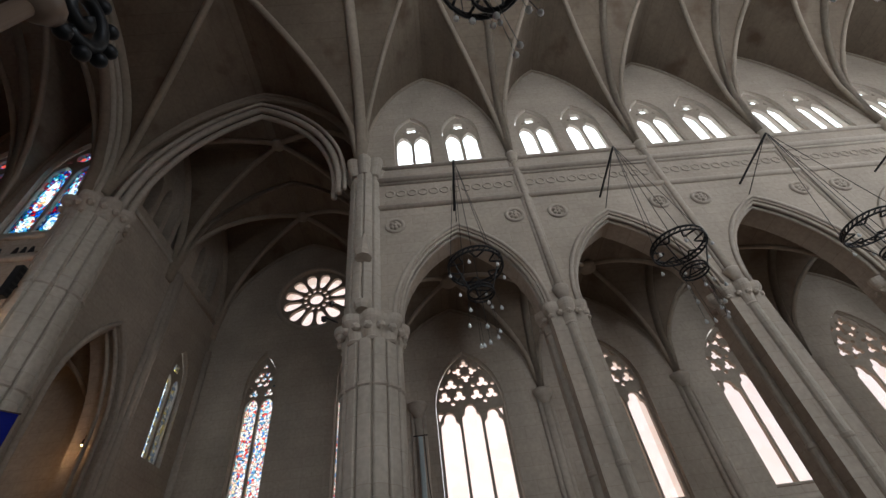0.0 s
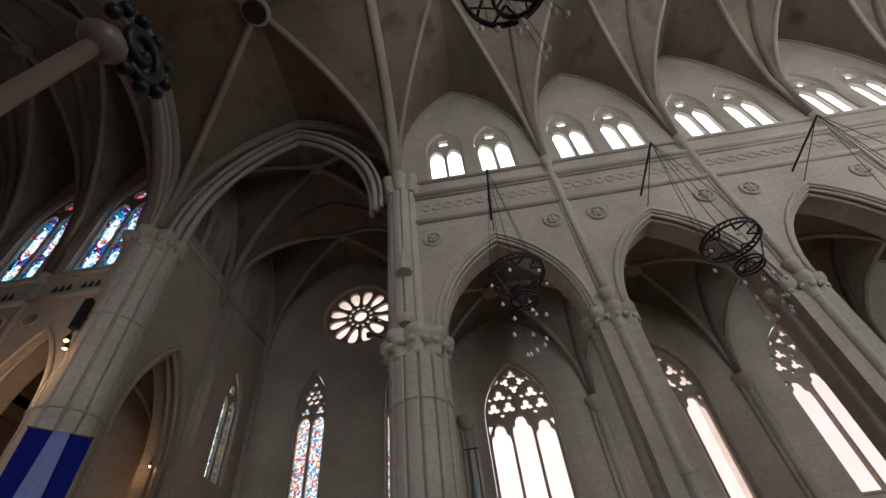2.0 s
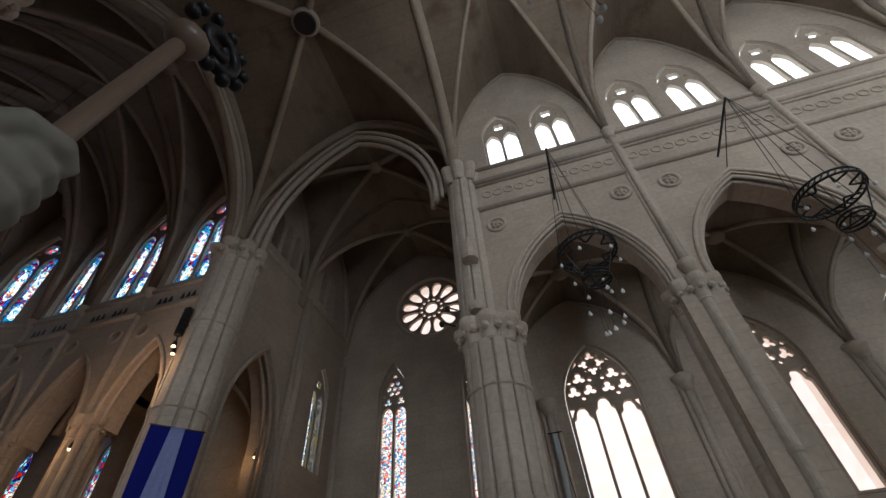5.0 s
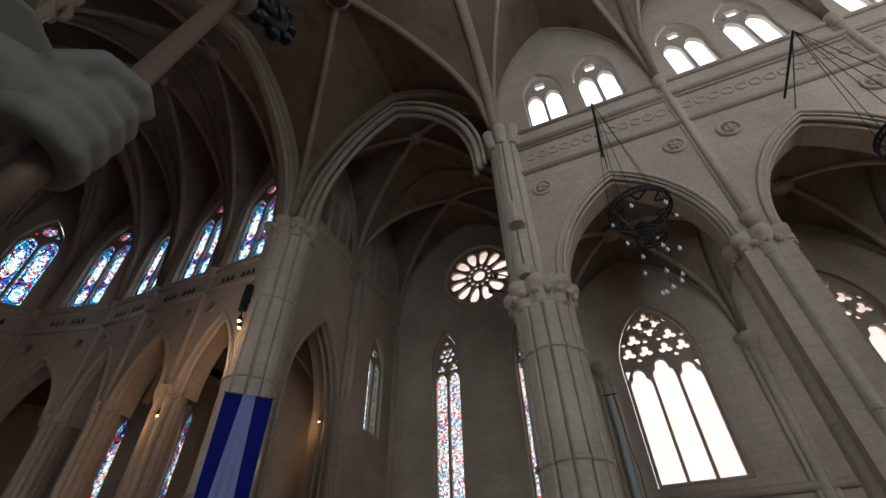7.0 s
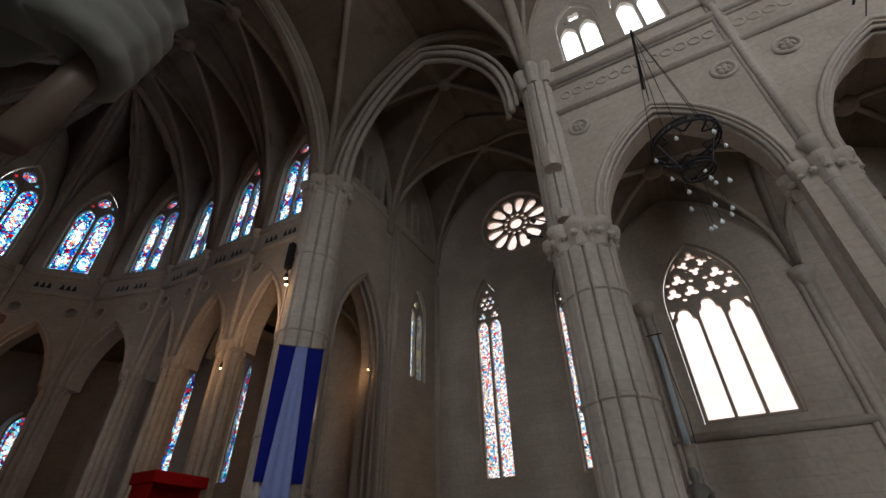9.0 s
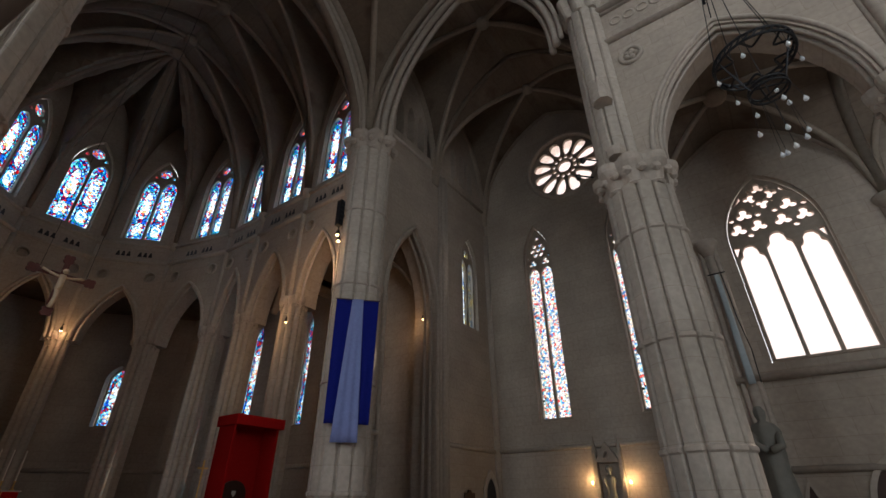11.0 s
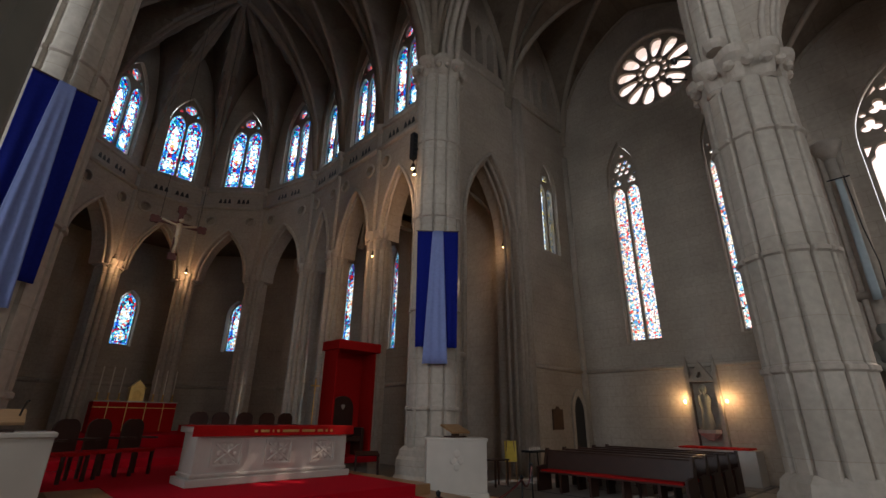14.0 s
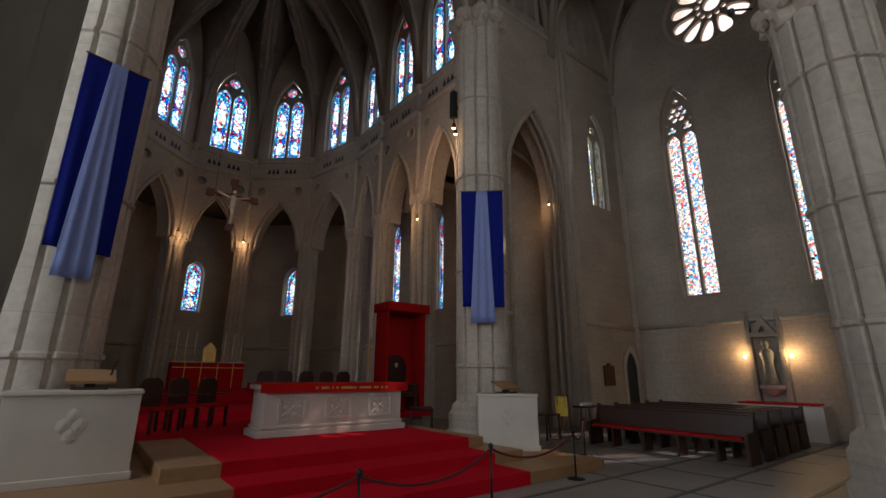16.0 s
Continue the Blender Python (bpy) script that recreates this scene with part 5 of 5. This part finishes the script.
# chandeliers on wall brackets
def chandelier(m):
    e = thing("chandelier", m, "black iron ring chandelier with hanging glass lamps", "chandelier", "nave chandeliers")
    R = 0.56
    bm = bmesh.new()
    for z in (-0.055, 0.055):
        tube(bm, [(R * math.cos(k * math.pi / 16), R * math.sin(k * math.pi / 16), z) for k in range(32)], 0.022, 6, True)
    for k in range(32):
        a = k * math.pi / 16
        tube(bm, [(R * math.cos(a), R * math.sin(a), -0.055), (R * math.cos(a + 0.2), R * math.sin(a + 0.2), 0.055)], 0.016, 4)
    part("crown_ring", bm, IRON, e)
    for k in range(6):
        a = k * math.pi / 3
        bm = tube(bmesh.new(), [((R - 0.02 - 0.22 * math.sin(math.pi * t / 8)) * math.cos(a + (t / 8 - 0.5) * 0.62), (R - 0.02 - 0.22 * math.sin(math.pi * t / 8)) * math.sin(a + (t / 8 - 0.5) * 0.62), -0.02) for t in range(9)], 0.02, 5)
        part("scroll", bm, IRON, e)
    bm = bmesh.new()
    r2 = 0.26
    for z in (-0.72, -0.64):
        tube(bm, [(r2 * math.cos(k * math.pi / 10), r2 * math.sin(k * math.pi / 10), z) for k in range(20)], 0.02, 6, True)
    part("lower_ring", bm, IRON, e)
    for k in range(3):
        a = k * 2 * math.pi / 3
        part("strut", tube(bmesh.new(), [(r2 * math.cos(a), r2 * math.sin(a), -0.68), (R * 0.95 * math.cos(a), R * 0.95 * math.sin(a), -0.05)], 0.014, 5), IRON, e)
        part("lower_scroll", tube(bmesh.new(), [(r2 * math.cos(a), r2 * math.sin(a), -0.68), (r2 * 0.3 * math.cos(a + 1.3), r2 * 0.3 * math.sin(a + 1.3), -0.68), (r2 * math.cos(a + 2.6), r2 * math.sin(a + 2.6), -0.68)], 0.014, 5), IRON, e)
    for k in range(4):
        a = k * math.pi / 2 + 0.4
        part("cable", tube(bmesh.new(), [(R * math.cos(a), R * math.sin(a), 0.05), (0, 0, 3.78)], 0.008, 5), IRON, e)
    part("cable", tube(bmesh.new(), [(0, 0, 3.78), (0, 0, -0.7)], 0.008, 5), IRON, e)
    k = 0
    for rad, n_, z0, dz in ((R, 6, -0.32, 0.05), (r2, 3, -1.02, 0.12), (0.34, 5, -1.45, 0.28), (0.16, 3, -1.8, 0.12)):
        for j in range(n_):
            a = 2 * math.pi * j / n_ + rad * 5
            z = z0 - dz * math.sin(j * 2.1)
            top = -0.05 if rad > 0.5 else -0.68
            q = lathe(bmesh.new(), [(0.01, z + 0.06), (0.016, z + 0.04), (0.036, z + 0.0), (0.03, z - 0.028), (0.009, z - 0.04)], 8, rad * math.cos(a), rad * math.sin(a))
            d = part("lamp_glass", q, CRYSTAL, e, smooth=True)
            part("lamp_wire", tube(bmesh.new(), [(rad * math.cos(a), rad * math.sin(a), z + 0.06), (min(rad, r2 if top < -0.1 else R) * math.cos(a), min(rad, r2 if top < -0.1 else R) * math.sin(a), top)], 0.004, 4), IRON, e)
    part("bracket_arm", tube(bmesh.new(), [(0, 0, 3.78), (1.72, 0, 3.70)], 0.03, 6), IRON, e)
    part("bracket_stay", tube(bmesh.new(), [(0.1, 0, 3.78), (1.72, 0, 3.2)], 0.012, 5), IRON, e)
    return e


CHX, CHZ = 6.9, 7.87
c1_ = chandelier(pose(CHX, BAYS[0][0], CHZ))
for c, w in BAYS[1:4]:
    copy_thing(c1_, pose(CHX, c, CHZ))
for c, w in BAYS[:3]:
    copy_thing(c1_, pose(2 * AX - CHX, c + 0.05, CHZ, 0, 0, 180))

# carved bishop close to the camera: robed body, arm, fist round a crozier
bm = bmesh.new()
CXs, CYs = -0.41, 1.05
lathe(bm, [(0.40, 0.9), (0.41, 1.1), (0.43, 1.5), (0.45, 1.9), (0.45, 2.75), (0.36, 2.98), (0.18, 3.12), (0.12, 3.2), (0.15, 3.32), (0.16, 3.45), (0.17, 3.52), (0.13, 3.78), (0.02, 3.98)], 40, CXs, CYs, lambda a: 1 + 0.035 * math.sin(9 * a) + 0.02 * math.sin(17 * a + 1))
SX, SY, SZ = 0.095, 0.41, 2.122
tube(bm, [(CXs + 0.25, CYs - 0.2, 2.5), (CXs + 0.36, CYs - 0.4, 2.28), (SX - 0.10, SY + 0.05, SZ + 0.02)], 0.085, 12)
tube(bm, [(SX - 0.13, SY + 0.06, SZ + 0.02), (SX - 0.06, SY + 0.02, SZ + 0.01), (SX - 0.03, SY, SZ)], 0.04, 12)
fist = bmesh.new()
bmesh.ops.create_icosphere(fist, subdivisions=2, radius=0.046, matrix=Matrix.Translation((-0.024, 0.0, 0.0)) @ Matrix.Diagonal((0.9, 0.8, 1.15, 1)))
for k in range(4):
    z = -0.042 + k * 0.0265
    tube(fist, [(0.036 * math.cos(a) - 0.003, 0.036 * math.sin(a), z + 0.005 * math.sin(a)) for a in [radians(d) for d in (200, 235, 265, 300, 335, 375, 410, 440)]], 0.0152 - 0.0008 * abs(k - 1.5), 10)
tube(fist, [(-0.045, -0.022, 0.015), (-0.026, -0.042, 0.048), (0.008, -0.038, 0.064), (0.03, -0.022, 0.058)], 0.0155, 10)
moved(fist, pose(SX - 0.012, SY, SZ, 0, 8, 0) @ Matrix.Scale(0.98, 4))
tmp = bpy.data.meshes.new("fist")
fist.to_mesh(tmp)
fist.free()
bm.from_mesh(tmp)
ob = tagged(part("statue", bm, STATUE, None, "", None, True), "large pale stone robed bishop figure, shade put into its colour, gripping a tall crozier", "statue")
rm = ob.modifiers.new("carve", "REMESH")
rm.mode, rm.voxel_size, rm.use_smooth_shade = "VOXEL", 0.005, True
sm = ob.modifiers.new("soften", "SMOOTH")
sm.factor, sm.iterations = 0.5, 1
cz = thing("crozier", pose(0, 0, 0), "brown wooden crozier with a carved curling head", "crozier")
CROZ = plain("painted_brown_wood", (0.17, 0.12, 0.09), 0.4, 0, 20, 0.15, 0.1)
part("staff", tube(bmesh.new(), [(SX - 0.016, SY + 0.003, 1.975), (SX, SY, SZ), (SX + 0.03, SY, 2.57)], 0.0128, 14), CROZ, cz, smooth=True)
HX, HY = SX + 0.032, SY
part("knop", lathe(bmesh.new(), [(0.016, 2.54), (0.028, 2.56), (0.036, 2.575), (0.026, 2.59), (0.016, 2.61)], 12, HX, HY), CROZ, cz, smooth=True)
bm = tube(bmesh.new(), [(HX + 0.045 + 0.055 * (1 - t / 26) * math.sin(t * 0.42), HY, 2.655 - 0.055 * (1 - t / 26) * math.cos(t * 0.42)) for t in range(22)], 0.012, 8)
head = part("curled_head", bm, IRON, cz, "dark carved leafy head", smooth=True)
for k in range(9):
    a = k * 0.6
    bm = bmesh.new()
    bmesh.ops.create_icosphere(bm, subdivisions=2, radius=0.014, matrix=Matrix.Translation((HX + 0.045 + 0.068 * math.sin(a), HY, 2.655 - 0.068 * math.cos(a))))
    part("leaf_knob", bm, IRON, head, smooth=True)
pl_ = thing("statue_plinth", pose(-0.41, 1.03, 0), "square stone plinth under the carved bishop", "plinth")
part("foot", B(-0.52, 0.5, -0.52, 0.52, 0, 0.15, bevel=0.02), DRESSED, pl_)
part("die", B(-0.48, 0.46, -0.48, 0.48, 0.14, 0.84, bevel=0.015), DRESSED, pl_)
part("cap", B(-0.52, 0.5, -0.52, 0.52, 0.83, 0.91, bevel=0.02), DRESSED, pl_)

# figure, niches and narrow banner on the aisle wall
pd = thing("pedestal", pose(12.35, 0.42, 0), "tall stone pedestal in the aisle", "pedestal")
part("foot", B(-0.34, 0.34, -0.34, 0.34, 0, 0.2, bevel=0.02), DRESSED, pd)
part("die", B(-0.27, 0.27, -0.27, 0.27, 0.19, 1.5, bevel=0.015), DRESSED, pd)
part("cap", B(-0.33, 0.33, -0.33, 0.33, 1.49, 1.62, bevel=0.02), DRESSED, pd)
bm = lathe(bmesh.new(), [(0.27, 1.62), (0.26, 1.8), (0.22, 2.3), (0.25, 2.75), (0.28, 3.0), (0.2, 3.15), (0.07, 3.22), (0.105, 3.32), (0.11, 3.42), (0.06, 3.52)], 28, 12.35, 0.42, lambda a: 1 + 0.06 * math.sin(7 * a) + 0.04 * math.sin(13 * a + 1))
tube(bm, [(12.2, 0.22, 2.95), (12.02, 0.2, 2.7), (12.0, 0.4, 2.62)], 0.075, 8)
tube(bm, [(12.2, 0.65, 2.95), (12.05, 0.64, 2.75), (12.0, 0.46, 2.62)], 0.075, 8)
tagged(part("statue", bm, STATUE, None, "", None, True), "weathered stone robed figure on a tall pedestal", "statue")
for y0, w_, zt in ((-0.02, 0.34, 2.0), (-1.45, 0.95, 2.45)):
    nc = thing("wall_niche", pose(XA - 0.004, y0, 0, 0, 0, SOUTH), "dark pointed doorway recess in the aisle wall", "niche", "aisle recesses", "structure")
    part("frame", plate(bmesh.new(), arch_pts(w_ + 0.2, 0, zt - 0.9, zt + 0.1), [arch_pts(w_, 0.01, zt - 0.9, zt)], -0.07, 0.0), DRESSED, nc)
    part("leaf", plate(bmesh.new(), arch_pts(w_ + 0.02, 0.005, zt - 0.9, zt + 0.01), [], -0.015, 0.0), DARKWOOD, nc)
nb2 = thing("wall_banner", pose(12.62, 0.36, 6.8, 0, 0, SOUTH), "narrow pale blue banner on a black cord", "banner")
bm = bmesh.new()
g = [[bm.verts.new(((0.06 + 0.015 * j / 10) * s_, 0.02 * math.sin(j * 0.9 + s_), -2.75 * j / 10)) for s_ in (-1, -0.3, 0.4, 1)] for j in range(11)]
for a, b in zip(g, g[1:]):
    for k in range(3):
        bm.faces.new((a[k], a[k + 1], b[k + 1], b[k]))
q_ = bmesh.ops.extrude_face_region(bm, geom=bm.faces[:])
bmesh.ops.translate(bm, verts=[v for v in q_["geom"] if isinstance(v, bmesh.types.BMVert)], vec=(0, 0.008, 0))
part("cloth", bm, plain("faded_blue_cloth", (0.40, 0.47, 0.50), 0.8, 0, 12, 0.15, 0.2), nb2, smooth=True)
part("cord", tube(bmesh.new(), [(0.1, -0.02, 0.05), (0.13, -0.05, -1.2), (0.2, -0.06, -2.0), (0.17, -0.04, -2.75)], 0.012, 6), BLACK, nb2)
part("hook", tube(bmesh.new(), [(-0.2, 0, 0.02), (0.2, 0, 0.02)], 0.015, 6), IRON, nb2)

# dark inlaid lines of the paving
inl = thing("floor_inlay", pose(0, 0, 0), "dark slate lines inlaid in the stone paving", "inlay", "", "structure")
for k in range(7):
    part("slate_strip", B(7.7 + k * 1.5, 7.78 + k * 1.5, 3.1, 9.0, 0.0, 0.004), SLATE, inl)
for k in range(4):
    part("slate_strip", B(1.0, 16.5, 1.2 + k * 1.25, 1.28 + k * 1.25, 0.0, 0.006), SLATE, inl)
